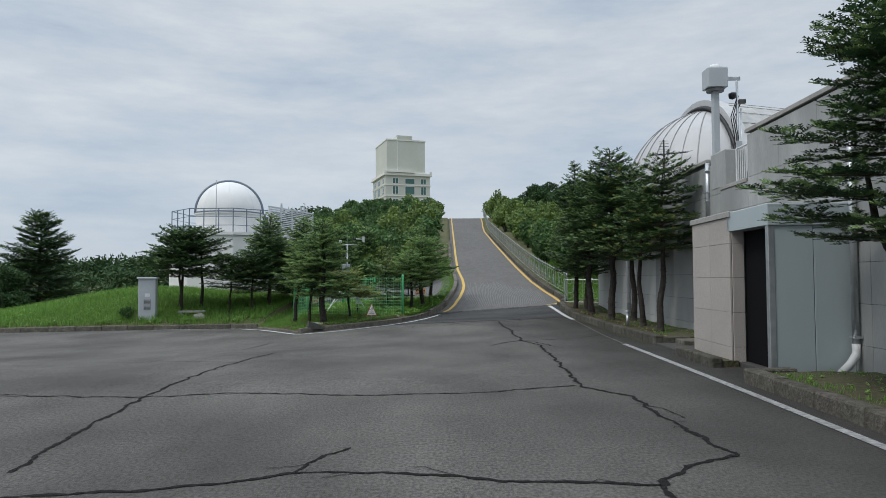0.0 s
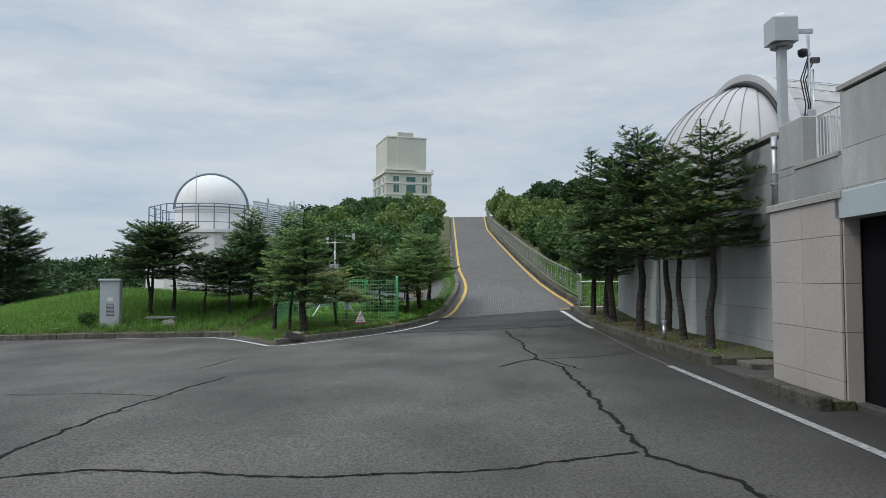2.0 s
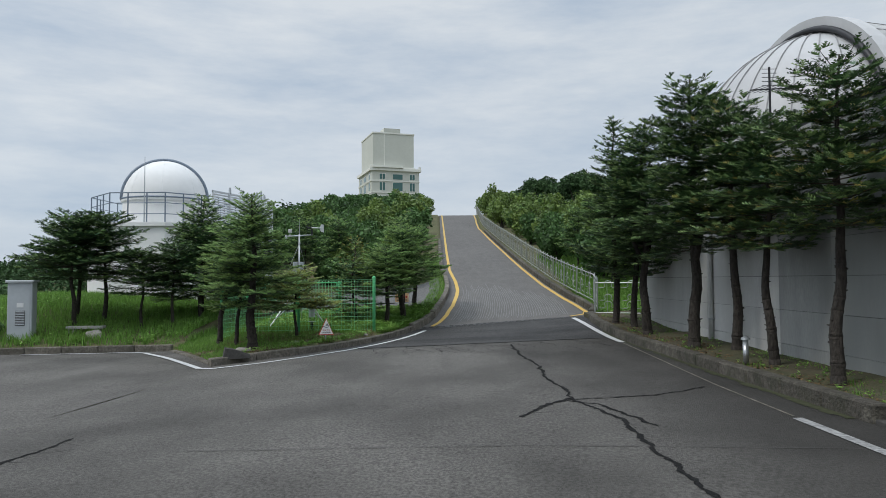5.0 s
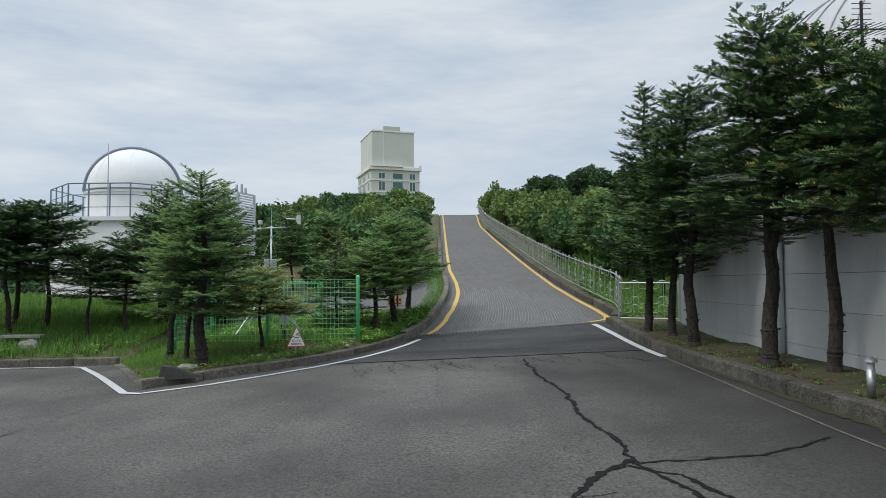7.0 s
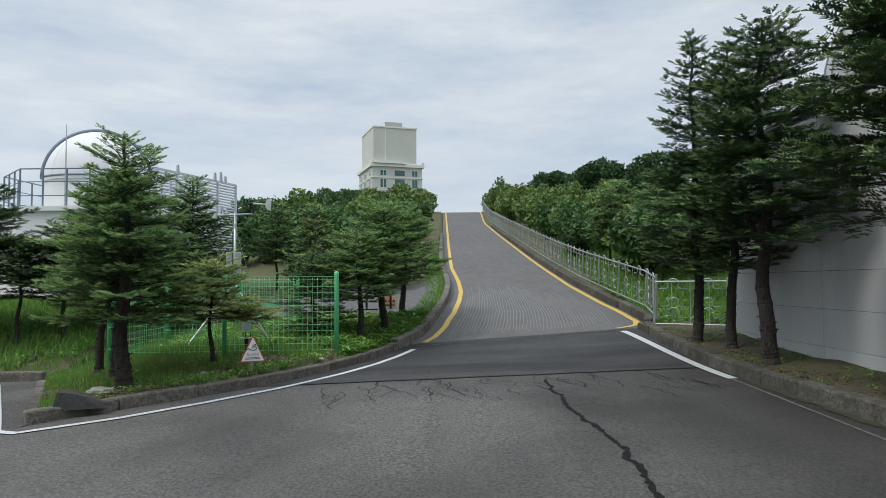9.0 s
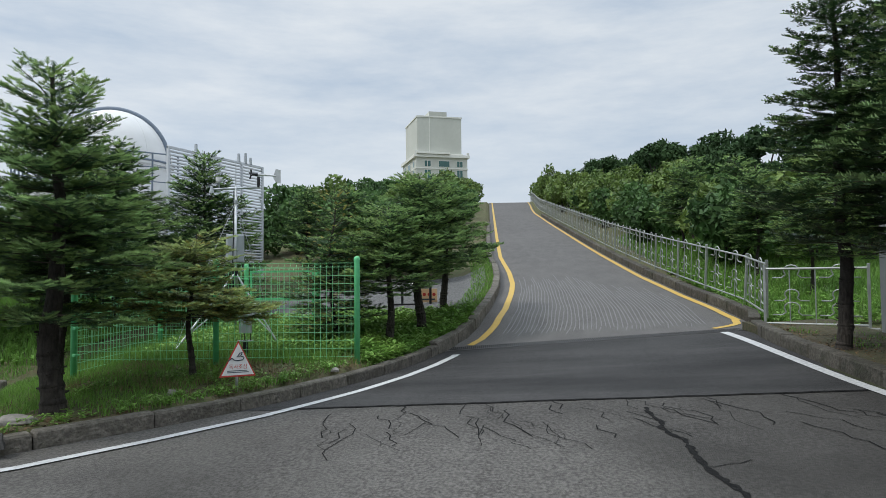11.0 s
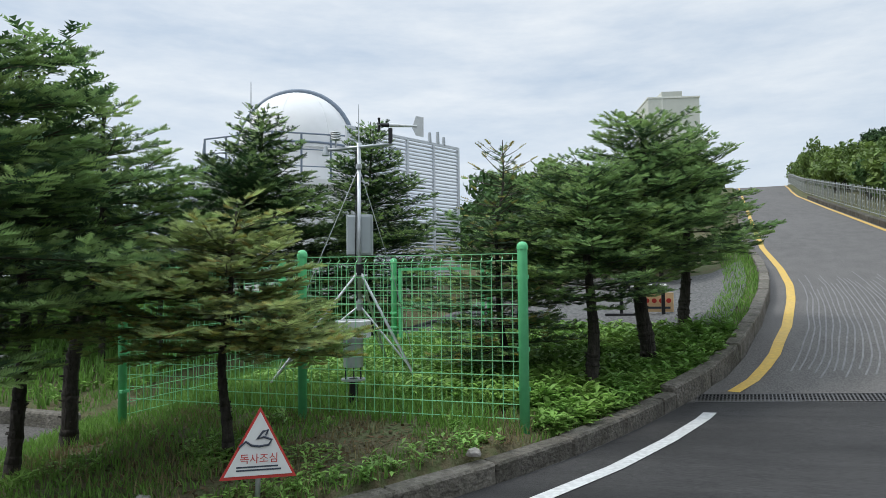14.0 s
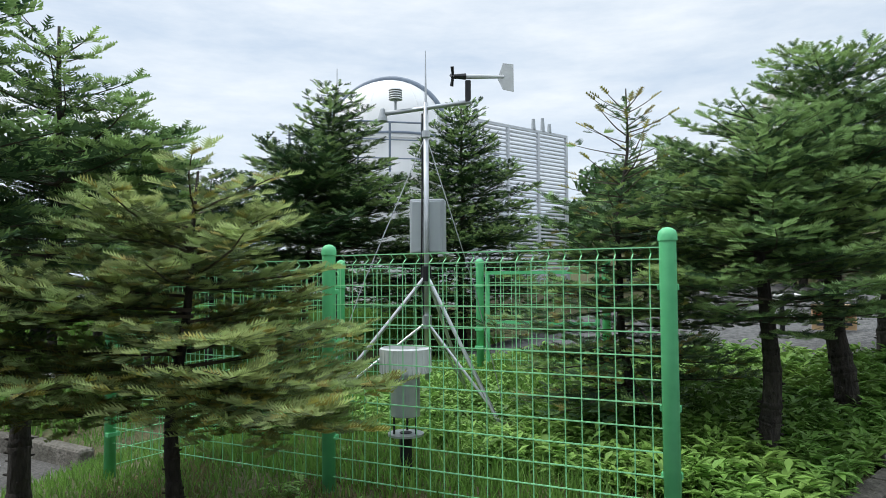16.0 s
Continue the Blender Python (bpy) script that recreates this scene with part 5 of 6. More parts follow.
wv = part("wind_monitor", Mesh().tube([vane_at, vane_at + Vector((0, 0, 0.2))], 0.028, 10), M["black"], ws, "black and white propeller wind monitor")
wd = Vector((0.80, 0.60, 0.0))
top = vane_at + Vector((0, 0, 0.24))
part("body", Mesh().tube([top - wd * 0.02, top + wd * 0.34], 0.025, 10, 0.014), M["pvc"], wv)
part("nose", Mesh().tube([top - wd * 0.14, top - wd * 0.02], 0.02, 10, 0.03), M["black"], wv)
sd = Vector((-wd.y, wd.x, 0))
fin = [top + wd * 0.28 + Vector((0, 0, -0.02)), top + wd * 0.33 + Vector((0, 0, 0.13)), top + wd * 0.43 + Vector((0, 0, 0.12)), top + wd * 0.43 + Vector((0, 0, -0.14)), top + wd * 0.33 + Vector((0, 0, -0.12))]
finm = Mesh().add([p + sd * 0.004 for p in fin] + [p - sd * 0.004 for p in fin], [(0, 1, 2, 3, 4), (9, 8, 7, 6, 5)] + [(i, 5 + i, 5 + (i + 1) % 5, (i + 1) % 5) for i in range(5)])
part("tail_fin", finm, M["pvc"], wv)
for a in range(4):
    d = sd * math.cos(a * 1.571 + 0.4) + Vector((0, 0, 1)) * math.sin(a * 1.571 + 0.4)
    part("propeller_blade", Mesh().tube([top - wd * 0.14, top - wd * 0.15 + d * 0.09], 0.012, 5, 0.018), M["black"], wv)
sh_at = Vector((0, 0, up(2.97))) - arm_v * 0.30
shd = part("radiation_shield", Mesh().tube([sh_at + Vector((0, 0, 0.0)), sh_at + Vector((0, 0, 0.14))], 0.012, 8), M["grey_box"], ws, "stacked-plate radiation shield")
plate = Mesh().lathe([(0.0, 0.018), (0.06, 0.012), (0.066, 0.0), (0.0, 0.004)], n=18).data("plate", M["pvc"])
for k in range(5):
    part("plate", plate, M["pvc"], shd).location = sh_at + Vector((0, 0, 0.13 + 0.022 * k))
part("arm_end_sensor", Mesh().lathe([(0.0, 0.0), (0.05, 0.0), (0.045, 0.03), (0.02, 0.12), (0, 0.13)], tuple(Vector((0, 0, up(2.9))) - arm_v * 0.43), 14), M["grey_box"], ws)

# rain gauge
gx, gy = -4.5, 25.0
gauge = thing("rain_gauge", gx, gy, ground_z(gx, gy), "white cylindrical rain gauge with a ringed collar", "rain gauge")
g0 = 0.86 - ground_z(gx, gy)
part("post", Mesh().tube([(0, 0, 0), (0, 0, g0 - 0.58)], 0.045, 12), M["black"], gauge)
part("base_plate", Mesh().lathe([(0, 0), (0.13, 0), (0.13, 0.015), (0, 0.015)], (0, 0, g0 - 0.60), 24), M["steel"], gauge)
for a in range(3):
    part("stud", Mesh().tube([(0.09 * math.cos(a * 2.09), 0.09 * math.sin(a * 2.09), g0 - 0.6), (0.09 * math.cos(a * 2.09), 0.09 * math.sin(a * 2.09), g0 - 0.44)], 0.008, 6), M["black"], gauge)
part("cylinder", Mesh().lathe([(0, 0), (0.105, 0), (0.105, 0.36), (0.10, 0.38), (0, 0.38)], (0, 0, g0 - 0.46), 28), M["steel"], gauge, smooth=False)
part("collar", Mesh().lathe([(0.165, 0), (0.18, 0.0), (0.185, 0.17), (0.17, 0.18), (0.16, 0.02)], (0, 0, g0 - 0.15), 32), M["pvc"], gauge)
finl = Mesh().box(0.18, -0.006, 0, 0.188, 0.006, 0.17).data("fin", M["pvc"])
for k in range(30):
    ob = part("fin", finl, M["pvc"], gauge)
    ob.matrix_local = Matrix.Translation((0, 0, g0 - 0.15)) @ Matrix.Rotation(2 * math.pi * k / 30, 4, "Z")

# ---- green mesh fence ----
FP = [(-2.56, 24.8), (-4.80, 24.52), (-7.05, 24.28), (-7.2, 27.3), (-5.7, 28.1), (-4.2, 28.3)]
for i, (a, b) in enumerate(zip(FP, FP[1:] + FP[:1])):
    z0, z1 = ground_z(*a), ground_z(*b)
    L = math.hypot(b[0] - a[0], b[1] - a[1])
    top_z = 1.56 - 0.03 * i if i < 3 else 1.53
    H = top_z - z0
    fp = thing("mesh_fence_panel", a[0], a[1], z0 - 0.1, "green coated wire-mesh fence panel with round-topped post", "fence", "panels of the green mesh fence", math.degrees(math.atan2(b[1] - a[1], b[0] - a[0])))
    part("post", Mesh().tube([(0, 0, 0), (0, 0, H + 0.1), (0, 0, H + 0.13), (0, 0, H + 0.145)], 0.047, 14), M["green"], fp, smooth=True)
    part("post_cap", Mesh().lathe([(0.053, 0), (0.053, 0.03), (0.045, 0.055), (0.024, 0.07), (0, 0.075)], (0, 0, H + 0.12), 14), M["green"], fp, smooth=True)
    if i == 4:
        fr = part("gate_frame", Mesh().box(0.08, -0.02, 0.75, L - 0.08, 0.02, 0.79).box(0.08, -0.02, H, L - 0.08, 0.02, H + 0.04).box(0.08, -0.02, 0.3, 0.12, 0.02, H).box(L - 0.12, -0.02, 0.3, L - 0.08, 0.02, H), M["green"], fp)
    if i == 5:
        continue
    nv = int(L / 0.098)
    # the bent top of the mesh leans out
    wire = Mesh().tube([(0, 0.0, 0.17), (0, 0, H + 0.02), (0, -0.05, H + 0.055), (0, -0.01, H + 0.085)], 0.0040, 3, close=False).data("upright_wire", M["wire"])
    for k in range(1, nv):
        part("upright_wire", wire, M["wire"], fp).location = (L * k / nv, 0, 0)
    levels = [0.2 + k * 0.13 for k in range(int((H - 0.12) / 0.13))] + [H + 0.02, H + 0.085]
    hw = Mesh().tube([(0.04, 0.006, 0), (L - 0.04, 0.006, 0)], 0.0048, 4).data("cross_wire", M["wire"])
    for z in levels:
        part("cross_wire", hw, M["wire"], fp).location = (0, 0, z)
    clip = Mesh().box(-0.05, -0.055, 0, 0.06, 0.0, 0.035, c=0.006).data("clip", M["green"])
    for z in (0.45, H * 0.5, H - 0.15):
        part("clip", clip, M["green"], fp).location = (0, 0, z)

# ---- snake warning sign ----
sx, sy = -3.56, 22.34
sz = ground_z(sx, sy)
sign = thing("warning_sign", sx, sy, sz, "white triangular warning sign with red border on a grey post", "sign")
sign.rotation_euler = (radians(-3), radians(2), radians(44))
part("post", Mesh().tube([(0, 0.02, -0.1), (0, 0.02, 0.5)], 0.018, 10), M["steel"], sign, smooth=True)
th = 0.515 - sz
def tri(w, h, z, y0, y1):
    a = [(-w / 2, z), (w / 2, z), (0, z + h)]
    return Mesh().add([(x, y0, zz) for x, zz in a] + [(x, y1, zz) for x, zz in a], [(0, 1, 2), (5, 4, 3), (0, 3, 4, 1), (1, 4, 5, 2), (2, 5, 3, 0)])
bz = th - 0.45
part("plate", tri(0.48, 0.45, bz, -0.012, 0.0), M["sign_red"], sign, "red border plate")
part("face", tri(0.425, 0.40, bz + 0.02, -0.016, -0.0125), M["sign_white"], sign, "white face")
part("snake_picture", Mesh().tube([(s * 1.7, -0.018, bz - 0.045 + 1.7 * h) for s, h in ((-0.075, 0.145), (-0.05, 0.165), (-0.03, 0.15), (0.0, 0.145), (0.035, 0.15), (0.045, 0.168), (0.015, 0.18), (-0.01, 0.172), (0.012, 0.2), (0.03, 0.205), (0.022, 0.185))], 0.0075, 6), M["sign_ink"], sign, "dark coiled snake drawing")


def lettering(name, text, size, m, material, parent):
    cu = bpy.data.curves.new(name, "FONT")
    cu.body, cu.size, cu.extrude = text, size, 0.0006
    cu.align_x = "CENTER"
    tmp = bpy.data.objects.new(name, cu)
    me = bpy.data.meshes.new_from_object(tmp)
    bpy.data.objects.remove(tmp)
    me.materials.clear()
    me.materials.append(material)
    ob = part(name, me, material, parent)
    ob.matrix_local = m
    return ob


lettering("sign_words", "\ub3c5\uc0ac\uc870\uc2ec", 0.066, Matrix.Translation((0, -0.0172, bz + 0.102)) @ Matrix.Rotation(radians(90), 4, "X"), M["red"], sign)
for k in range(2):
    part("text_bar", Mesh().box(-0.14, -0.018, bz + 0.05 + 0.02 * k, 0.14 - 0.02 * k, -0.0165, bz + 0.06 + 0.02 * k), M["sign_ink"], sign)

# ---- cabinet, stones, bench slab, barrier ----
cz = ground_z(-13.9, 25.6)
cabinet = thing("utility_cabinet", -13.85, 25.5, cz - 0.05, "pale grey steel utility cabinet standing in the grass", "cabinet", rz=12)
hc = 1.56 - cz
part("body", Mesh().box(-0.36, -0.2, 0, 0.36, 0.2, hc, c=0.02), M["grey_box"], cabinet)
part("roof", Mesh().box(-0.42, -0.26, hc + 0.004, 0.42, 0.26, hc + 0.08, c=0.03), M["grey_box"], cabinet)
vent = part("vent", Mesh().box(-0.12, -0.215, 0.42, 0.16, -0.2, 0.9, c=0.006), M["steel_dark"], cabinet, "dark louvred vent")
vs_ = Mesh().box(-0.11, -0.228, 0, 0.15, -0.216, 0.022, Matrix.Rotation(radians(-8), 4, "X")).data("vent_slat", M["grey_box"])
for k in range(9):
    part("vent_slat", vs_, M["grey_box"], vent).location = (0, 0, 0.42 + 0.052 * k)
part("door", Mesh().box(-0.3, -0.207, 0.06, 0.3, -0.2, hc - 0.05, c=0.005), M["grey_box"], cabinet)
part("meter_window", Mesh().box(-0.08, -0.215, 1.0, 0.12, -0.2, 1.14, c=0.006), M["pvc"], cabinet)
part("plinth", Mesh().box(-0.34, -0.18, -0.3, 0.34, 0.18, 0.0), M["concrete"], cabinet)


def rock(name, x, y, z, s, label, seed):
    bm = bmesh.new()
    bmesh.ops.create_icosphere(bm, subdivisions=3, radius=1)
    for v in bm.verts:
        k = 1 + 0.3 * noise.noise(v.co * 1.4 + Vector((seed, 0, 0))) + 0.1 * noise.noise(v.co * 4)
        v.co = Vector((v.co.x * s[0], v.co.y * s[1], max(v.co.z, -0.5) * s[2])) * k
    me = bpy.data.meshes.new(name)
    bm.to_mesh(me)
    bm.free()
    me.materials.append(M["stone"])
    ob = new(name, me)
    ob.location = (x, y, z)
    return tagged(ob, label, "stone")


rock("stone", -11.7, 25.8, ground_z(-11.7, 25.8) + 0.07, (0.3, 0.2, 0.17), "rounded pale stone lying in the grass", 3)
rock("stone", -5.3, 20.7, ground_z(-5.3, 20.7) + 0.03, (0.22, 0.14, 0.06), "flat grey stone at the foot of a fir", 9)
rock("stone", -4.3, 22.1, ground_z(-4.3, 22.1) + 0.02, (0.07, 0.06, 0.05), "small grey stone in the grass", 12)
rock("stone", -2.7, 23.9, ground_z(-2.7, 23.9) + 0.02, (0.06, 0.05, 0.04), "small grey stone by the kerb", 15)
def wedge(x, y, rz):
    """A broken concrete block lying tilted behind the kerb."""
    b = thing("broken_concrete_block", x, y, ground_z(x, y) - 0.06, "broken concrete block lying tilted behind the kerb", "block", rz=rz)
    m = Mesh().add([(-0.3, -0.14, 0), (0.34, -0.16, 0), (0.3, 0.16, 0), (-0.28, 0.15, 0), (-0.24, -0.12, 0.25), (-0.02, -0.13, 0.21), (0.31, -0.13, 0.09), (0.27, 0.13, 0.1), (-0.03, 0.13, 0.22), (-0.22, 0.13, 0.26)],
                   [(3, 2, 1, 0), (4, 5, 8, 9), (5, 6, 7, 8), (0, 1, 6, 5, 4), (2, 3, 9, 8, 7), (1, 2, 7, 6), (3, 0, 4, 9)])
    part("block", m, M["concrete_dark"], b)


wedge(-5.25, 19.98, 28)
bz2 = ground_z(-12.3, 26.2)
bench = thing("concrete_slab_bench", -12.3, 26.2, bz2, "low concrete slab bench in the grass", "bench", rz=8)
part("slab", Mesh().box(-0.45, -0.16, 0.14, 0.7, 0.16, 0.22, c=0.01), M["concrete"], bench)
for x in (-0.3, 0.5):
    part("block", Mesh().box(x - 0.1, -0.12, -0.1, x + 0.1, 0.12, 0.137), M["concrete"], bench)

bx_, by_ = -2.9, 31.8
bgz = ground_z(bx_, by_) + 0.04
bar = thing("striped_barrier", bx_, by_, bgz, "low barrier with a black and white striped bar", "barrier", rz=14)
part("foot", Mesh().box(-0.3, -0.05, 0, 0.35, 0.05, 0.04, c=0.01), M["black"], bar)
part("post", Mesh().box(-0.03, -0.03, 0.04, 0.03, 0.03, 0.52), M["black"], bar)
for k in range(7):
    part("stripe", Mesh().tube([(-0.1 + 0.13 * k, 0, 0.54), (0.03 + 0.13 * k, 0, 0.54)], 0.045, 10), M["sign_white"] if k % 2 == 0 else M["black"], bar)
part("post", Mesh().box(0.72, -0.03, 0.0, 0.78, 0.03, 0.5), M["black"], bar)
board = thing("orange_notice_board", bx_ + 0.62, by_ + 0.3, bgz, "pale orange notice board with red marks on the gravel", "sign", rz=14)
part("board", Mesh().box(-0.28, -0.012, 0.06, 0.28, 0.012, 0.42, c=0.006), M["orange"], board)
for k in range(4):
    part("mark", Mesh().lathe([(0, 0), (0.045, 0), (0.045, 0.004), (0, 0.004)], n=12), M["red"], board).matrix_local = Matrix.Translation((-0.2 + 0.13 * k, -0.016, 0.27)) @ Matrix.Rotation(radians(90), 4, "X")
part("text_bar", Mesh().box(-0.22, -0.017, 0.12, 0.22, -0.013, 0.16), M["sign_ink"], board)


# ---- firs ----
def shoots_mesh(name, origin, way, up, length, width, material, full=True, teeth=4):
    """Needle shoots: flat, feathered twigs along way."""
    o, d, n = (np.asarray(a, dtype=float) for a in (origin, way, up))
    L, W = np.asarray(length)[:, None], np.asarray(width)[:, None]
    d = d / np.linalg.norm(d, axis=1, keepdims=True)
    s = np.cross(d, n)
    s = s / (np.linalg.norm(s, axis=1, keepdims=True) + 1e-9)
    n = np.cross(s, d)
    k = len(o)
    g = np.random.RandomState(k % 997)
    pts = [o + d * L * (i / teeth) for i in range(teeth + 1)]
    base = []
    for i in range(teeth):
        fade = 1.0 - 0.45 * (i / (teeth - 1)) ** 2
        for sx, sn in ((1, 0.2), (-1, 0.2), (0, 0.72))[:3 if full else 2]:
            w = W * fade * g.uniform(0.75, 1.2, (k, 1))
            base.append((i, i + 1, len(pts)) if sx >= 0 else (i + 1, i, len(pts)))
            pts.append(o + d * (L * (i + 0.6) / teeth + 0.62 * w) + s * (sx * w) + n * (sn * w))
    vs = np.stack(pts, axis=1)
    fs = (np.arange(k)[:, None, None] * len(pts) + np.array(base)[None]).reshape(-1, 3)
    return tri_mesh(name, vs.reshape(-1, 3), fs, material)


def fir(seed, H, base, R, gap=0.3, per=7, shoot=0.15, yellow=0.0, lean=0.0, taper=0.75, trunk_r=0.075, droop=0.0, split=0.55, bare=0.0, dens=1.0, fresh=0.8, mats=("needle", "needle_tip"), wide=1.0, teeth=4, fork=0):
    """A fir: trunk, limbs, needle crown and paler young shoots. bare: share of the top whose needles are gone."""
    rnd = random.Random(seed)
    ob = thing("fir_tree", 0, 0, 0, "dark green fir with a bare lower trunk and layered branches", "tree", "firs round the yard")
    tr = Mesh()
    wob = [(lean * z + 0.045 * math.sin(z * 2.3 + seed) + 0.015 * math.sin(z * 6.1), 0.045 * math.cos(z * 1.9 + seed), z) for z in np.linspace(-0.15, H, 22)]
    tr.tube(wob, trunk_r, 10, trunk_r * 0.12)
    def spine(z):
        return Vector((lean * z + 0.045 * math.sin(z * 2.3 + seed) + 0.015 * math.sin(z * 6.1), 0.045 * math.cos(z * 1.9 + seed), z))
    for k in range(7):
        z = -0.05 + (0.0 if k == 0 else 0.12 + base * (k - 1 + rnd.uniform(0, 0.6)) / 6)
        p, rr = spine(z), trunk_r * (1 - z / H)
        for q in ((0.14, 1.0, 1.22),) if k == 0 else ((0.07, 1.11, 0.93), (-0.07, 1.11, 0.93)):
            h0 = p if k else spine(z + 0.16)
            h1 = spine(z + q[0]) if k else spine(z - 0.1)
            tr.tube([h0, h1], rr * q[1], 10, rr * q[2])
    for k in range(34):
        z = rnd.uniform(0.2, base)
        a = rnd.uniform(0, 6.28)
        p = spine(z)
        rr = trunk_r * (1 - z / H)
        tr.tube([p + Vector((math.cos(a), math.sin(a), 0)) * rr * 0.6, p + Vector((math.cos(a), math.sin(a), 0.1)) * (rr * rnd.uniform(1.05, 1.5))], trunk_r * rnd.uniform(0.10, 0.24), 5, trunk_r * 0.07)
    for k in range(fork):
        a = seed + 2.3 * k
        p = spine(base - 0.32 + 0.1 * k)
        h = Vector((math.cos(a), math.sin(a), 0))
        tr.tube([p, p + h * 0.16 + Vector((0, 0, 0.22)), p + h * 0.32 + Vector((0, 0, 0.62)), p + h * 0.42 + Vector((0, 0, 1.3))], trunk_r * 0.62, 8, trunk_r * 0.2)
    part("trunk", tr, M["bark"], ob, smooth=True)
    limbs = Mesh()
    sets = {"old": [], "young": [], "sick": []}
    z = base
    while z < H - 0.12:
        rel = (z - base) / (H - base)
        reach = R * ((1 - rel) ** taper) * (0.72 + 0.28 * min(1, rel / 0.12)) + 0.10
        count = per if rel < 0.75 else per - 1
        a0 = rnd.uniform(0, 6.28)
        for b in range(count):
            a = a0 + 6.283 * b / count + rnd.uniform(-0.35, 0.35)
            ln = reach * rnd.uniform(0.66, 1.14)
            rise = -0.07 - droop + 0.42 * rel * rel + 0.12 * rel + rnd.uniform(-0.12, 0.14)
            h = Vector((math.cos(a), math.sin(a), 0))
            side = Vector((-h.y, h.x, 0))
            p0 = spine(z + rnd.uniform(-0.06, 0.06))
            def at(s):
                return p0 + h * (ln * s) + Vector((0, 0, ln * (rise * s + 0.09 * s * s))) + side * (0.06 * ln * math.sin(3 * s + seed + b))
            limbs.tube([at(s) for s in (0, 0.35, 0.7, 0.97)], 0.004 + 0.007 * ln, 4, 0.003, close=False)
            s = 0.10 if rel > 0.3 else 0.22
            step = 0.095 / ln / dens
            flip = 1
            while s < 1.0:
                p = at(s)
                d = (at(min(s + 0.05, 1.05)) - at(s)).normalized()
                tl = max(0.10, split * ln * (1.02 - s) ** 0.8 * min(1.0, 0.35 + 1.6 * s)) * rnd.uniform(0.7, 1.15)
                for sg in (flip, -flip) if ln > 0.5 else (flip,):
                    td = (d * 0.62 + side * sg * rnd.uniform(0.7, 1.0) + Vector((0, 0, rnd.uniform(-0.22, 0.30)))).normalized()
                    tside = td.cross(Vector((0, 0, 1))).normalized()
                    q = 0.0
                    f2 = 1
                    while q < tl:
                        pp = p + td * q + Vector((0, 0, -0.12 * q * q))
                        out = s > 0.72 or q > tl * 0.66
                        kind = "young" if out and rnd.random() < fresh else "old"
                        if yellow and rnd.random() < yellow * (1.4 - rel if rel < 0.5 else 0.6):
                            kind = "sick"
                        if not (bare and rel > 1 - bare and rnd.random() < 0.8):
                            w = (td * 0.7 + tside * f2 * rnd.uniform(0.35, 0.9) + Vector((0, 0, rnd.uniform(-0.08, 0.22)))).normalized()
                            sets[kind].append((pp, w, Vector((rnd.uniform(-0.3, 0.3), rnd.uniform(-0.3, 0.3), 1)), shoot * rnd.uniform(0.6, 1.05), wide * shoot * (0.36 if kind != "old" else 0.3) * rnd.uniform(0.8, 1.2)))
                        q += 0.066 / dens
                        f2 = -f2
                    if not (bare and rel > 1 - bare):
                        sets["young" if rnd.random() < fresh + 0.1 else "old"].append((p + td * tl * 0.96, td + Vector((0, 0, 0.15)), Vector((0, 0, 1)), shoot * 0.85, shoot * 0.34))
                s += step
                flip = -flip
            sets[("young" if rnd.random() < fresh + 0.2 else "old") if not bare or rel < 1 - bare else "sick"].append((at(0.96), (at(1.0) - at(0.9)), Vector((0, 0, 1)), shoot * 1.0, shoot * 0.34))
        z += gap * rnd.uniform(0.8, 1.2) * (1.0 - 0.3 * rel)
    tip = spine(H - 0.1)
    for k in range(12):
        a = k * 2.4
        sets["young"].append((tip + Vector((0, 0, -0.03 * k)), Vector((math.cos(a) * 0.7, math.sin(a) * 0.7, 0.9)), Vector((math.cos(a), math.sin(a), 0.3)), shoot * 0.9, shoot * 0.18))
    part("limb_frame", limbs, M["twig"], ob)
    for key, nm, mt in (("old", "crown", mats[0]), ("young", "young_growth", mats[1]), ("sick", "yellow_growth", "needle_yellow")):
        if sets[key]:
            o, d, n, l, w = zip(*sets[key])
            part(nm, shoots_mesh(nm, [tuple(v) for v in o], [tuple(v) for v in d], [tuple(v) for v in n], l, w, M[mt], key != "old", teeth), M[mt], ob)["kind"] = "stuff"
    return ob


def plant(ob, x, y, rz, s=1.0, label="", first=False, sz=None, z=None):
    m = Matrix.Translation((x, y, ground_z(x, y) if z is None else z)) @ Matrix.Rotation(radians(rz), 4, "Z") @ Matrix.Diagonal((s, s, sz or s, 1))
    if first:
        ob.matrix_world = m
        t = ob
    else:
        t = copy_thing(ob, Matrix.Identity(4))
        t.matrix_world = m
    if label:
        t["label"] = label
    return t


TALL = "tall dark fir beside the building wall, bare lower trunk"
wallfir = fir(11, 5.5, 2.05, 1.5, gap=0.3, per=7, taper=0.6, trunk_r=0.125, dens=1.0, fresh=0.3, wide=1.4, fork=2, teeth=3)
plant(wallfir, 4.80, 18.0, 0, 1.0, TALL, True, z=0.13)
plant(wallfir, 4.72, 21.3, 140, 0.98, TALL, z=0.13)
plant(wallfir, 5.0, 3.7, 200, 1.0, "dense dark fir close to the building", z=0.15, sz=0.86)
slim = fir(23, 4.4, 2.1, 1.25, gap=0.28, per=7, taper=0.62, trunk_r=0.092, lean=0.02, yellow=0.05, fresh=0.3, wide=1.3, dens=1.1, teeth=3)
plant(slim, 4.96, 13.1, 0, 1.0, "fir with open branches and bare knobbly trunk by the wall", True, z=0.13)
plant(slim, 5.0, 15.1, 110, 0.92, "fir with browning inner twigs by the wall", z=0.13)
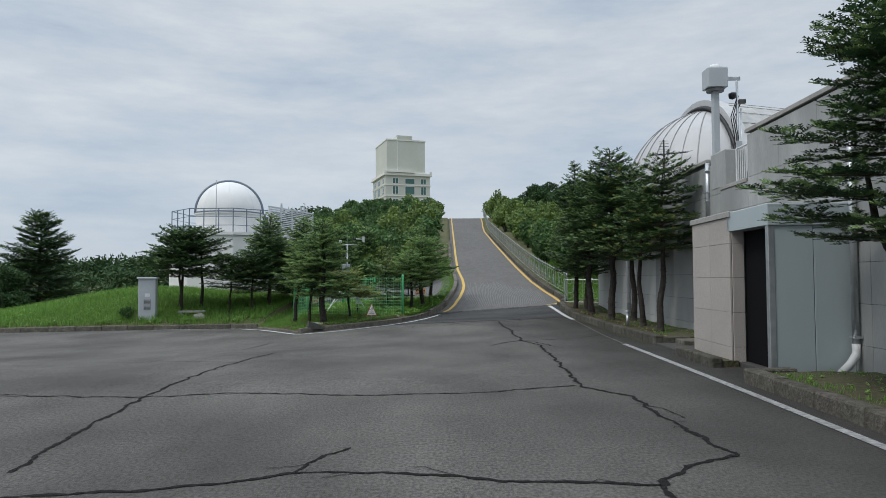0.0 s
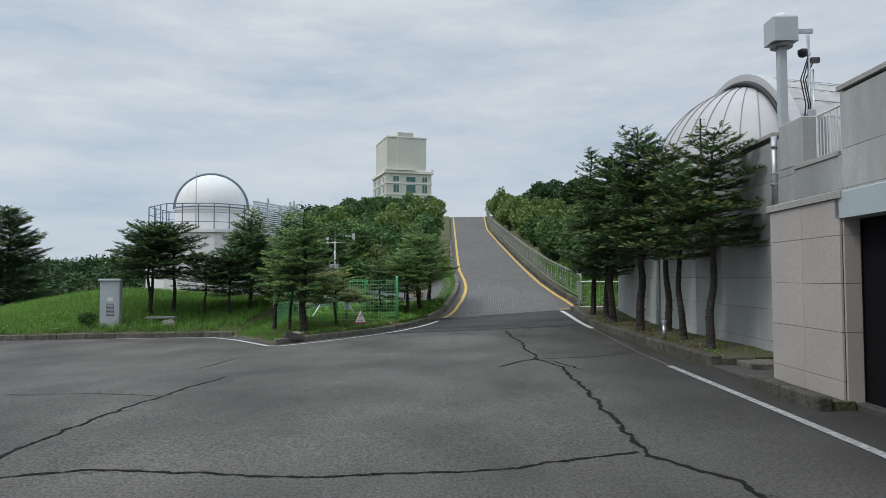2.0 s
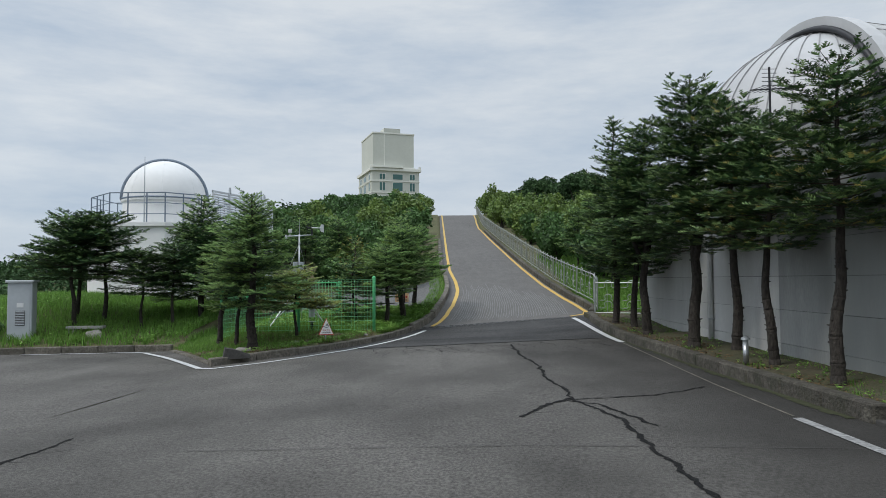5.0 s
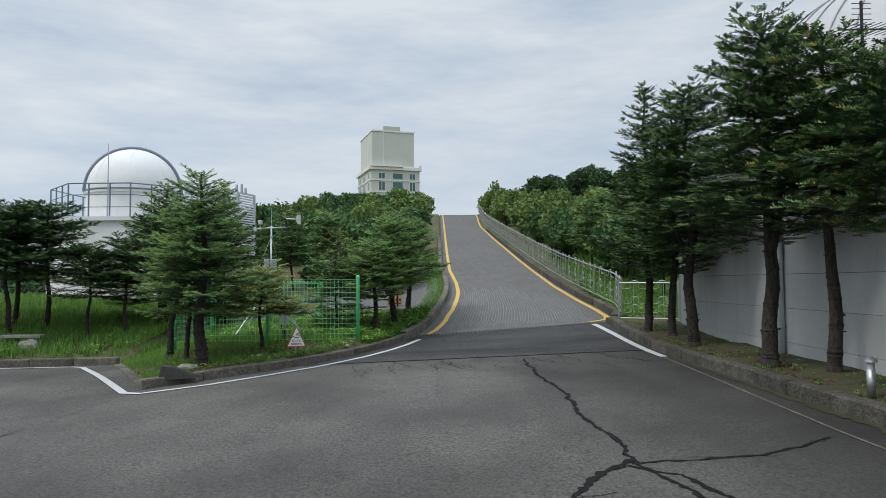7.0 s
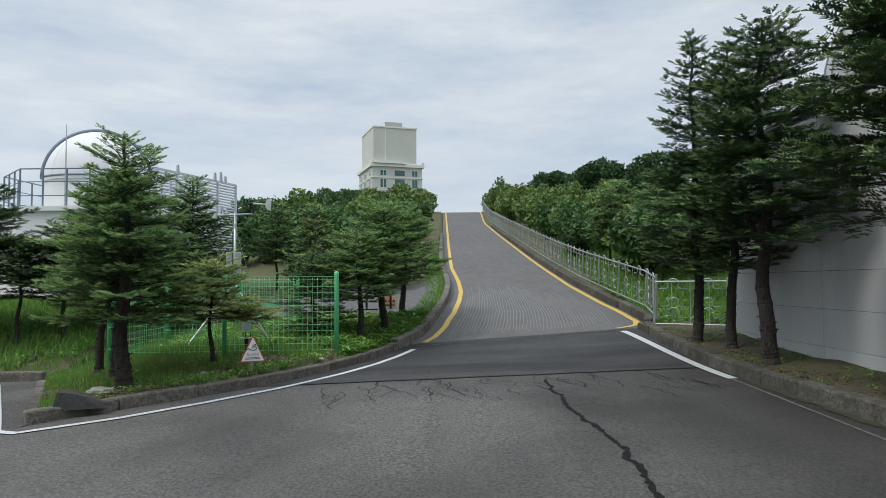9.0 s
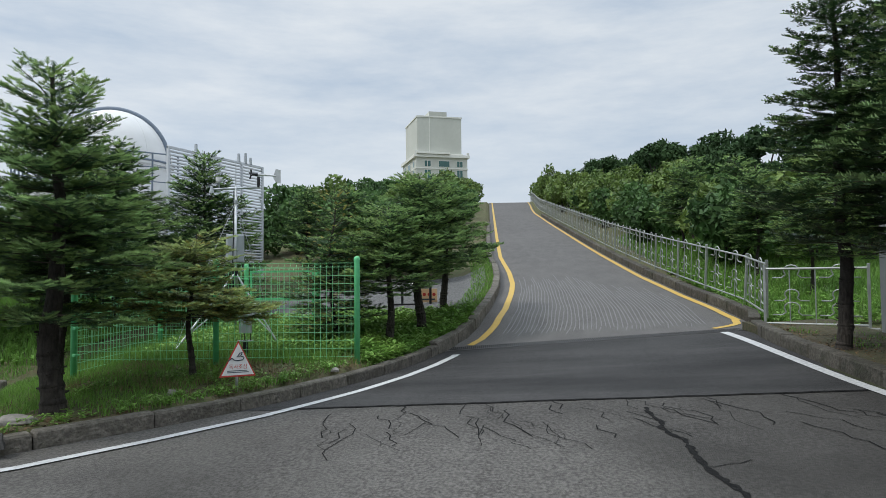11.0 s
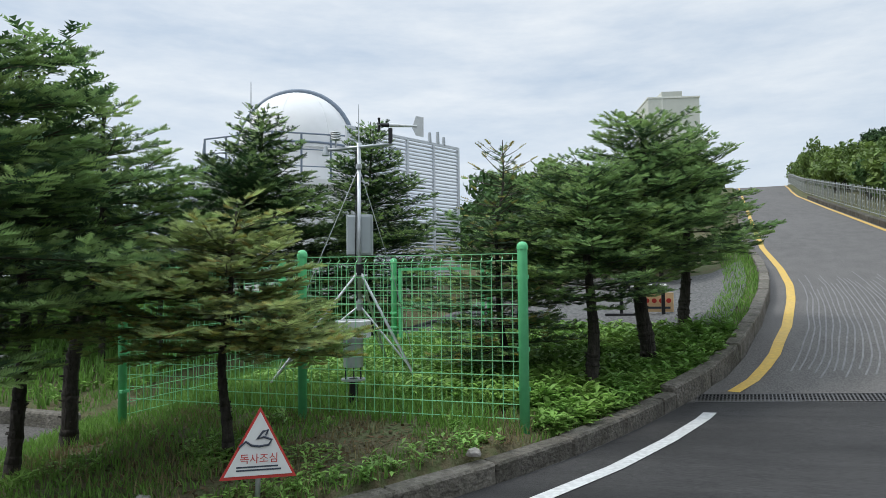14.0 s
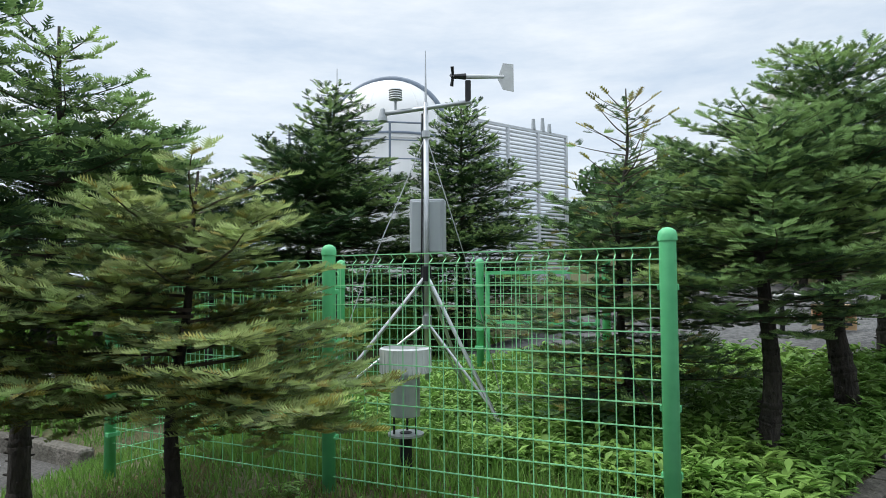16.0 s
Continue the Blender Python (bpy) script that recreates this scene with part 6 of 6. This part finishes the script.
plant(slim, 5.25, 17.1, 215, 1.1, "slender fir close to the wall", z=0.13)
narrow = fir(31, 6.0, 1.6, 1.25, gap=0.3, per=7, taper=0.78, trunk_r=0.105, dens=1.0, fresh=0.3, wide=1.4, teeth=3)
plant(narrow, 4.62, 24.1, 0, 1.0, "tall narrow fir beside the steel gate", True, z=0.2)
plant(narrow, 4.95, 23.2, 100, 0.93, "tall narrow fir crowded beside another", z=0.18)
bigfir = fir(47, 3.9, 1.05, 1.4, gap=0.3, taper=0.68, trunk_r=0.13, shoot=0.115, dens=1.45, fresh=0.7, wide=1.15, teeth=5, mats=("needle_lit", "tip_lit"))
plant(bigfir, -5.2, 21.15, 30, 1.0, "dense layered fir standing near the kerb corner", True)
small = fir(53, 2.05, 0.9, 1.4, gap=0.2, taper=0.95, trunk_r=0.05, shoot=0.09, yellow=0.14, per=8, dens=1.8, fresh=0.75, mats=("needle_olive", "tip_olive"), wide=1.3, teeth=5)
plant(small, -4.56, 23.2, 10, 1.0, "small olive-green fir with yellowing branch tips", True)
lawn_fir = fir(67, 3.1, 1.4, 1.5, gap=0.23, taper=0.6, trunk_r=0.07, shoot=0.15, fresh=0.2, wide=1.5, dens=0.9, teeth=3)
mid = fir(61, 3.75, 1.2, 1.15, gap=0.26, taper=0.62, trunk_r=0.062, dens=0.85, shoot=0.16, fresh=0.45, wide=1.35, teeth=3, mats=("needle_lit", "tip_lit"))
plant(mid, -5.95, 22.35, 0, 0.95, "slim fir close behind a larger one", True)
leaning = fir(59, 3.45, 1.6, 1.25, gap=0.25, per=6, taper=0.75, trunk_r=0.085, lean=0.15, shoot=0.125, fresh=0.85, wide=1.3, dens=1.1, mats=("needle_lit", "tip_lit"))
plant(leaning, -6.86, 23.5, 0, 1.0, "slightly leaning fir with a thick bare trunk", True)
broad = fir(69, 4.6, 0.75, 2.4, gap=0.27, taper=0.85, trunk_r=0.09, shoot=0.15, dens=0.9, fresh=0.45, wide=1.35, mats=("needle", "tip_lit"))
plant(broad, -9.7, 29.9, 130, 1.0, "broad fir standing before the white observatory", True)
plant(broad, -8.6, 32.35, 250, 0.93, "broad fir standing before the louvre screen", sz=1.08)
for n, (x, y, r, s) in enumerate(((-10.7, 27.0, 40, 0.86), (-9.8, 27.4, 90, 0.93), (-12.9, 26.7, 200, 1.2), (-12.3, 27.6, 260, 1.22), (-13.3, 27.7, 300, 1.2), (-9.4, 28.9, 30, 1.1))):
    plant(lawn_fir, x, y, r, s, "thin-trunked fir in a loose group on the lawn", n == 0)
ramp_fir = fir(71, 3.35, 1.3, 1.5, gap=0.23, taper=0.55, trunk_r=0.11, shoot=0.115, dens=1.2, fresh=0.8, wide=1.25, mats=("needle_lit", "tip_lit"))
plant(ramp_fir, -1.97, 28.15, 0, 0.98, "spreading fir beside the ramp kerb", True)
plant(ramp_fir, -2.36, 26.65, 120, 0.78, "spreading fir beside the green fence")
plant(ramp_fir, -1.6, 30.0, 230, 0.9, "spreading fir leaning over the ramp")
dead = fir(83, 2.9, 0.4, 1.15, gap=0.19, taper=0.9, trunk_r=0.045, shoot=0.11, bare=0.42, yellow=0.05, per=7, fresh=0.35, dens=1.2, wide=1.3, mats=("needle_lit", "tip_lit"))
plant(dead, -3.45, 26.7, 0, 1.0, "dark fir with a bare brown top inside the green fence", True)
for x, y, r, s in ((6.6, 33.0, 0, 0.85), (7.2, 36.5, 80, 0.95), (6.3, 39.5, 150, 0.9), (7.6, 43, 30, 1.0), (6.9, 30.5, 250, 0.8), (-2.9, 38.2, 20, 0.95), (-6.2, 39.6, 110, 1.0), (-8.2, 41, 190, 1.05)):
    plant(mid, x, y, r, s, "fir on the bank beside the ramp")
pine = fir(91, 6.6, 0.6, 2.9, gap=0.42, per=7, taper=0.6, trunk_r=0.16, shoot=0.34, dens=0.5, fresh=0.1, wide=1.2, droop=-0.12, teeth=3)
plant(pine, -27.4, 39.2, 0, 1.0, "dark open-branched pine at the edge of the slope", True, z=-0.75)
plant(pine, -31.0, 39.5, 120, 0.85, "dark pine behind another on the slope edge")


# ---- broadleaf shrubs and trees ----
def leaf_cloud(rnd, blobs, count, size):
    """Leaf rhombs scattered through the outer part of lumpy blobs."""
    c = np.array([b[:3] for b in blobs])
    r = np.array([b[3] for b in blobs])
    g = np.random.RandomState(rnd)
    pick = g.choice(len(blobs), count, p=r ** 2 / (r ** 2).sum())
    d = g.normal(size=(count, 3))
    d /= np.linalg.norm(d, axis=1, keepdims=True)
    lump = 1 + 0.22 * np.sin(d[:, 0] * 5 + pick) * np.cos(d[:, 2] * 6 + pick * 1.7)
    dist = r[pick] * lump * (0.55 + 0.5 * g.rand(count) ** 0.6)
    p = c[pick] + d * dist[:, None] * np.array([1, 1, 0.85])
    a = d + 0.9 * g.normal(size=(count, 3))
    a /= np.linalg.norm(a, axis=1, keepdims=True)
    b = np.cross(a, g.normal(size=(count, 3)))
    b /= np.linalg.norm(b, axis=1, keepdims=True) + 1e-9
    s = size * (0.6 + 0.8 * g.rand(count))[:, None]
    e = np.cross(a, b)
    vs = np.stack([p - e * s, p + b * s * 0.45, p + e * s, p - b * s * 0.45 + a * s * 0.15], axis=1)
    fs = (np.arange(count)[:, None, None] * 4 + np.array([(0, 1, 2), (0, 2, 3)])[None]).reshape(-1, 3)
    return vs.reshape(-1, 3), fs


def shrub(name, seed, R, H, count, size, material, label, category, trunk=0.05):
    rnd = random.Random(seed)
    ob = thing(name, 0, 0, 0, label, category, "broadleaf growth on the hillside")
    blobs = []
    wood = Mesh()
    for k in range(9):
        a, q = rnd.uniform(0, 6.28), R * rnd.uniform(0.15, 0.72)
        z = H * rnd.uniform(0.28, 0.86)
        rr = R * rnd.uniform(0.28, 0.5) * (1.15 - 0.4 * z / H)
        blobs.append((q * math.cos(a), q * math.sin(a), z, rr))
        wood.tube([(0, 0, -0.3), (q * 0.3 * math.cos(a), q * 0.3 * math.sin(a), z * 0.45), (q * math.cos(a), q * math.sin(a), z)], trunk, 5, trunk * 0.25, close=False)
    blobs.append((0, 0, H * 0.9, R * 0.3))
    part("stem", wood, M["bark"], ob)
    v, f = leaf_cloud(seed, blobs, count, size)
    part("crown", tri_mesh("crown", v, f, material), material, ob)
    return ob


kinds = [
    shrub("shrub", 101, 1.7, 2.6, 2050, 0.155, M["leaf"], "dense mid-green broadleaf shrub on the hillside", "shrub"),
    shrub("shrub", 102, 1.9, 3.0, 2050, 0.155, M["leaf_light"], "light yellow-green broadleaf shrub on the hillside", "shrub"),
    shrub("shrub", 103, 1.5, 2.2, 1700, 0.145, M["leaf"], "low rounded green shrub on the hillside", "shrub"),
    shrub("broadleaf_tree", 104, 2.3, 4.4, 4200, 0.155, M["leaf_dark"], "dark broadleaf tree on the hillside", "tree", 0.09),
]
used = set()
rnd = random.Random(9)


def bush(k, x, y, s, sz=None):
    plant(kinds[k], x, y, rnd.uniform(0, 360), s, "", k not in used, sz)
    used.add(k)


# left of the ramp
for y in np.arange(38, 112, 3.2):
    for k in range(4):
        x = left_edge(y) - 2.0 - k * 3.0 - rnd.uniform(0, 1.6)
        if x < -9 and y < 46:
            continue
        bush(rnd.choice((0, 0, 1, 2)) if k < 3 else 0, x, y + rnd.uniform(-1, 1), rnd.uniform(0.75, 1.15))
for x in np.arange(-40, -14, 4.0):
    bush(rnd.choice((0, 2)), x, 100 + rnd.uniform(-8, 8), rnd.uniform(0.8, 1.1))
for x, y in ((-5.2, 39.0), (-7.0, 40.5), (-3.2, 39.5)):
    bush(rnd.choice((0, 1)), x, y, 0.7)
# right of the ramp
for y in np.arange(36, 112, 3.0):
    for k in range(4):
        x = right_edge(y) + 1.9 + k * 2.8 + rnd.uniform(0, 1.4)
        bush(rnd.choice((0, 1, 1, 2)) if k < 2 else rnd.choice((0, 1, 1, 0, 3)), x, y + rnd.uniform(-1, 1), rnd.uniform(0.8, 1.15))
for x, y, s in ((10.5, 62, 1.1), (12, 68, 1.15), (9, 74, 1.0), (14, 58, 0.9), (15, 50, 0.7), (18, 44, 0.65), (20, 38, 0.65), (12.5, 40, 0.65), (16, 33, 0.6)):
    bush(3, x, y, s)
# left edge of the yard
for x, y, s in ((-24.5, 31.5, 0.6), (-29, 31, 0.9), (-27, 36, 0.7), (-32, 34, 1.1), (-36, 36, 1.3)):
    bush(3, x, y, s)
bush(2, -14.55, 25.2, 0.26)
bush(1, 4.7, 90, 0.9, 1.4)
bush(1, -4.7, 66, 1.2)

# far wooded slopes: one mass of leaf clumps
g = np.random.RandomState(4)
blobs = []
for k in range(330):
    x, y = g.uniform(-95, -24), g.uniform(74, 128)
    if x > -30 and y < 100:
        continue
    z = ground_z(x, y)
    blobs.append((x, y, z + 0.5, g.uniform(2.2, 3.4)))
v, f = leaf_cloud(77, blobs, 70000, 0.34)
tagged(part("far_woods", tri_mesh("far_woods", v, f, M["leaf_dark"]), M["leaf_dark"]), "dark green woods covering the far slope", "woods", kind="stuff")
v, f = leaf_cloud(78, [(g.uniform(-12, 16), g.uniform(126, 150), 11.4, g.uniform(0.8, 1.4)) for k in range(40)], 6000, 0.3)
tagged(part("ridge_growth", tri_mesh("ridge_growth", v, f, M["leaf_dark"]), M["leaf_dark"]), "low dark growth on the ridge beyond the ramp", "woods", kind="stuff")


# ---- grass and weeds ----
def blades(name, spots, height, width, material, label, seed):
    g = np.random.RandomState(seed)
    p = np.array(spots)
    k = len(p)
    a = g.rand(k) * 6.283
    h = (height * (0.5 + g.rand(k)))[:, None]
    side = np.stack([np.cos(a), np.sin(a), 0 * a], 1) * width * (0.7 + 0.6 * g.rand(k))[:, None]
    bend = g.normal(size=(k, 3)) * np.array([0.35, 0.35, 0.0])
    upv = np.array([0, 0, 1.0])
    mid = p + (upv * 0.6 + bend * 0.3) * h
    tip = p + (upv + bend) * h
    vs = np.stack([p - side, p + side, mid + side * 0.7, mid - side * 0.7, tip], 1)
    fs = (np.arange(k)[:, None, None] * 5 + np.array([(0, 1, 2), (0, 2, 3), (3, 2, 4)])[None]).reshape(-1, 3)
    return tagged(part(name, tri_mesh(name, vs.reshape(-1, 3), fs, material), material), label, "grass", kind="stuff")


def scatter(n, x0, x1, y0, y1, seed, keep=lambda x, y: True, height=ground_z):
    g = np.random.RandomState(seed)
    out = []
    for x, y in zip(g.uniform(x0, x1, n), g.uniform(y0, y1, n)):
        if not on_road(x, y, 0.2) and keep(x, y):
            out.append((x, y, height(x, y) - 0.01))
    return out


def patchy(x, y):
    return noise.noise((x * 0.9, y * 0.9, 0)) > -0.25 + 0.35 * (y < 24.6 and x > -4.2 and noise.noise((x * 2, y * 2, 5)) > 0.0)


blades("lawn_grass", scatter(60000, -9.5, -1.0, 19.6, 29.5, 1, patchy), 0.085, 0.006, M["grass"], "short uneven green lawn grass round the fence", 2)
blades("tall_grass", scatter(24000, -8.5, -2.6, 24.6, 29.6, 3, lambda x, y: (x > -7.4 or y > 26) and noise.noise((x * 0.7, y * 0.7, 2)) > -0.2), 0.17, 0.007, M["grass"], "tall green grass inside the fence", 4)
blades("slope_grass", scatter(52000, -27, -8.5, 22.8, 34, 5, lambda x, y: y > along(FAR_KERB, x) + 0.2 and (x < -9.6 or y > 26)), 0.24, 0.013, M["grass"], "lush grass on the slope below the observatory", 6)
blades("dry_grass_tufts", scatter(6500, -6.5, -2.0, 22.2, 25.5, 7, lambda x, y: noise.noise((x * 1.6, y * 1.6, 8)) > -0.05), 0.09, 0.005, M["dry_grass"], "dry straw-coloured grass tufts by the kerb", 8)
bedz = lambda x, y: road_z(4.2, y) + 0.15
g8 = np.random.RandomState(8)
blades("strip_grass", [(x, y, bedz(x, y)) for x, y in zip(g8.uniform(4.5, 5.75, 7000), g8.uniform(11.6, 27, 7000)) if noise.noise((x * 1.5, y * 1.1, 1)) > 0.22 - 0.4 * (x > 5.4)], 0.06, 0.005, M["grass"], "thin grass on the strip under the firs", 9)
blades("near_strip_grass", [(x, y, 0.14) for x, y in zip(g8.uniform(4.25, 5.7, 4500), g8.uniform(-3, 5.5, 4500)) if noise.noise((x * 1.8, y * 1.3, 6)) > 0.02], 0.06, 0.006, M["grass"], "weedy grass on the strip along the building", 10)
blades("bank_grass", scatter(16000, 4.9, 12, 28, 46, 11), 0.35, 0.014, M["grass"], "tall grass on the bank behind the ramp fence", 12)
blades("left_bank_grass", scatter(15000, -3.0, -0.3, 27.3, 46, 13, lambda x, y: x > left_edge(y) - (1.4 if y < 30.2 else 0.9)), 0.13, 0.009, M["grass"], "grass along the ramp kerb", 14)


def weeds(name, spots, size, seed, label):
    rnd = random.Random(seed)
    vs, fs = [], []
    for x, y, z in spots:
        stem = rnd.uniform(0.5, 1.3) * size
        for k in range(rnd.randint(7, 12)):
            a, e = rnd.uniform(0, 6.28), rnd.uniform(-0.1, 0.7)
            q = Vector((x, y, z + stem * rnd.uniform(0.15, 1.0)))
            d = Vector((math.cos(a) * math.cos(e), math.sin(a) * math.cos(e), math.sin(e)))
            s = d.cross(Vector((0, 0, 1))).normalized()
            l = size * rnd.uniform(0.45, 0.9)
            i = len(vs)
            vs += [q, q + d * l * 0.5 + s * l * 0.2 + Vector((0, 0, 0.06 * l)), q + d * l - Vector((0, 0, 0.12 * l)), q + d * l * 0.5 - s * l * 0.2 + Vector((0, 0, 0.06 * l))]
            fs += [(i, i + 1, i + 2), (i, i + 2, i + 3)]
    return tagged(part(name, tri_mesh(name, [tuple(v) for v in vs], fs, M["weed"]), M["weed"]), label, "weeds", kind="stuff")


weeds("kerb_weeds", scatter(2000, -5.6, -1.4, 20.0, 25.2, 21, lambda x, y: noise.noise((x * 1.1, y * 1.1, 9)) > 0.18 - 0.25 * (x > left_edge(y) - 0.6)), 0.10, 1, "broad-leaved weeds behind the kerb")
weeds("ramp_weeds", scatter(3400, -4.2, -0.6, 24.9, 30.0, 22, lambda x, y: x < left_edge(y) - 0.2 and (y > 25.3 or x > -2.5)), 0.18, 2, "thick green weeds under the firs beside the ramp")
weeds("fence_weeds", scatter(1700, -6.8, -2.8, 25.6, 29.6, 23), 0.15, 3, "thick green weeds inside the mesh fence")
weeds("slope_weeds", scatter(2600, -26, -8.8, 22.6, 31, 24, lambda x, y: y > along(FAR_KERB, x) + 0.3 and (x < -9.6 or y > 26) and noise.noise((x * 0.6, y * 0.6, 4)) > -0.1), 0.17, 4, "leafy weeds on the grass slope")
weeds("strip_weeds", [(x, y, 0.14) for x, y in zip(g8.uniform(4.3, 5.7, 160), g8.uniform(-3, 5.5, 160))] + [(x, y, 0.13) for x, y in zip(g8.uniform(4.5, 5.7, 160), g8.uniform(11.6, 26, 160))], 0.07, 5, "small weeds on the planting strips")
weeds("bank_weeds", scatter(1500, 4.8, 9, 27.6, 36, 25), 0.2, 6, "green undergrowth behind the ramp fence")


def litter(name, spots, size, material, label, seed):
    """Fallen leaves and needles lying flat on the ground."""
    g = np.random.RandomState(seed)
    p = np.array(spots) + (0, 0, 0.018)
    k = len(p)
    a = g.rand(k) * 6.283
    u = np.stack([np.cos(a), np.sin(a), g.normal(size=k) * 0.25], 1) * (size * (0.5 + g.rand(k)))[:, None]
    v = np.stack([-np.sin(a), np.cos(a), g.normal(size=k) * 0.25], 1) * (size * 0.4 * (0.5 + g.rand(k)))[:, None]
    vs = np.stack([p - u, p + v, p + u, p - v], 1)
    fs = (np.arange(k)[:, None, None] * 4 + np.array([(0, 1, 2), (0, 2, 3)])[None]).reshape(-1, 3)
    return tagged(part(name, tri_mesh(name, vs.reshape(-1, 3), fs, material), material), label, "leaf litter", kind="stuff")


litter("lawn_litter", scatter(7000, -6.8, -1.6, 20.0, 25.6, 31, lambda x, y: noise.noise((x * 1.2, y * 1.2, 3)) > -0.15), 0.03, M["litter"], "brown fallen leaves and needles under the firs", 32)
litter("strip_litter", [(x, y, bedz(x, y)) for x, y in zip(g8.uniform(4.4, 5.75, 6000), g8.uniform(11.6, 27, 6000))], 0.028, M["litter"], "brown fallen needles on the strip by the wall", 33)
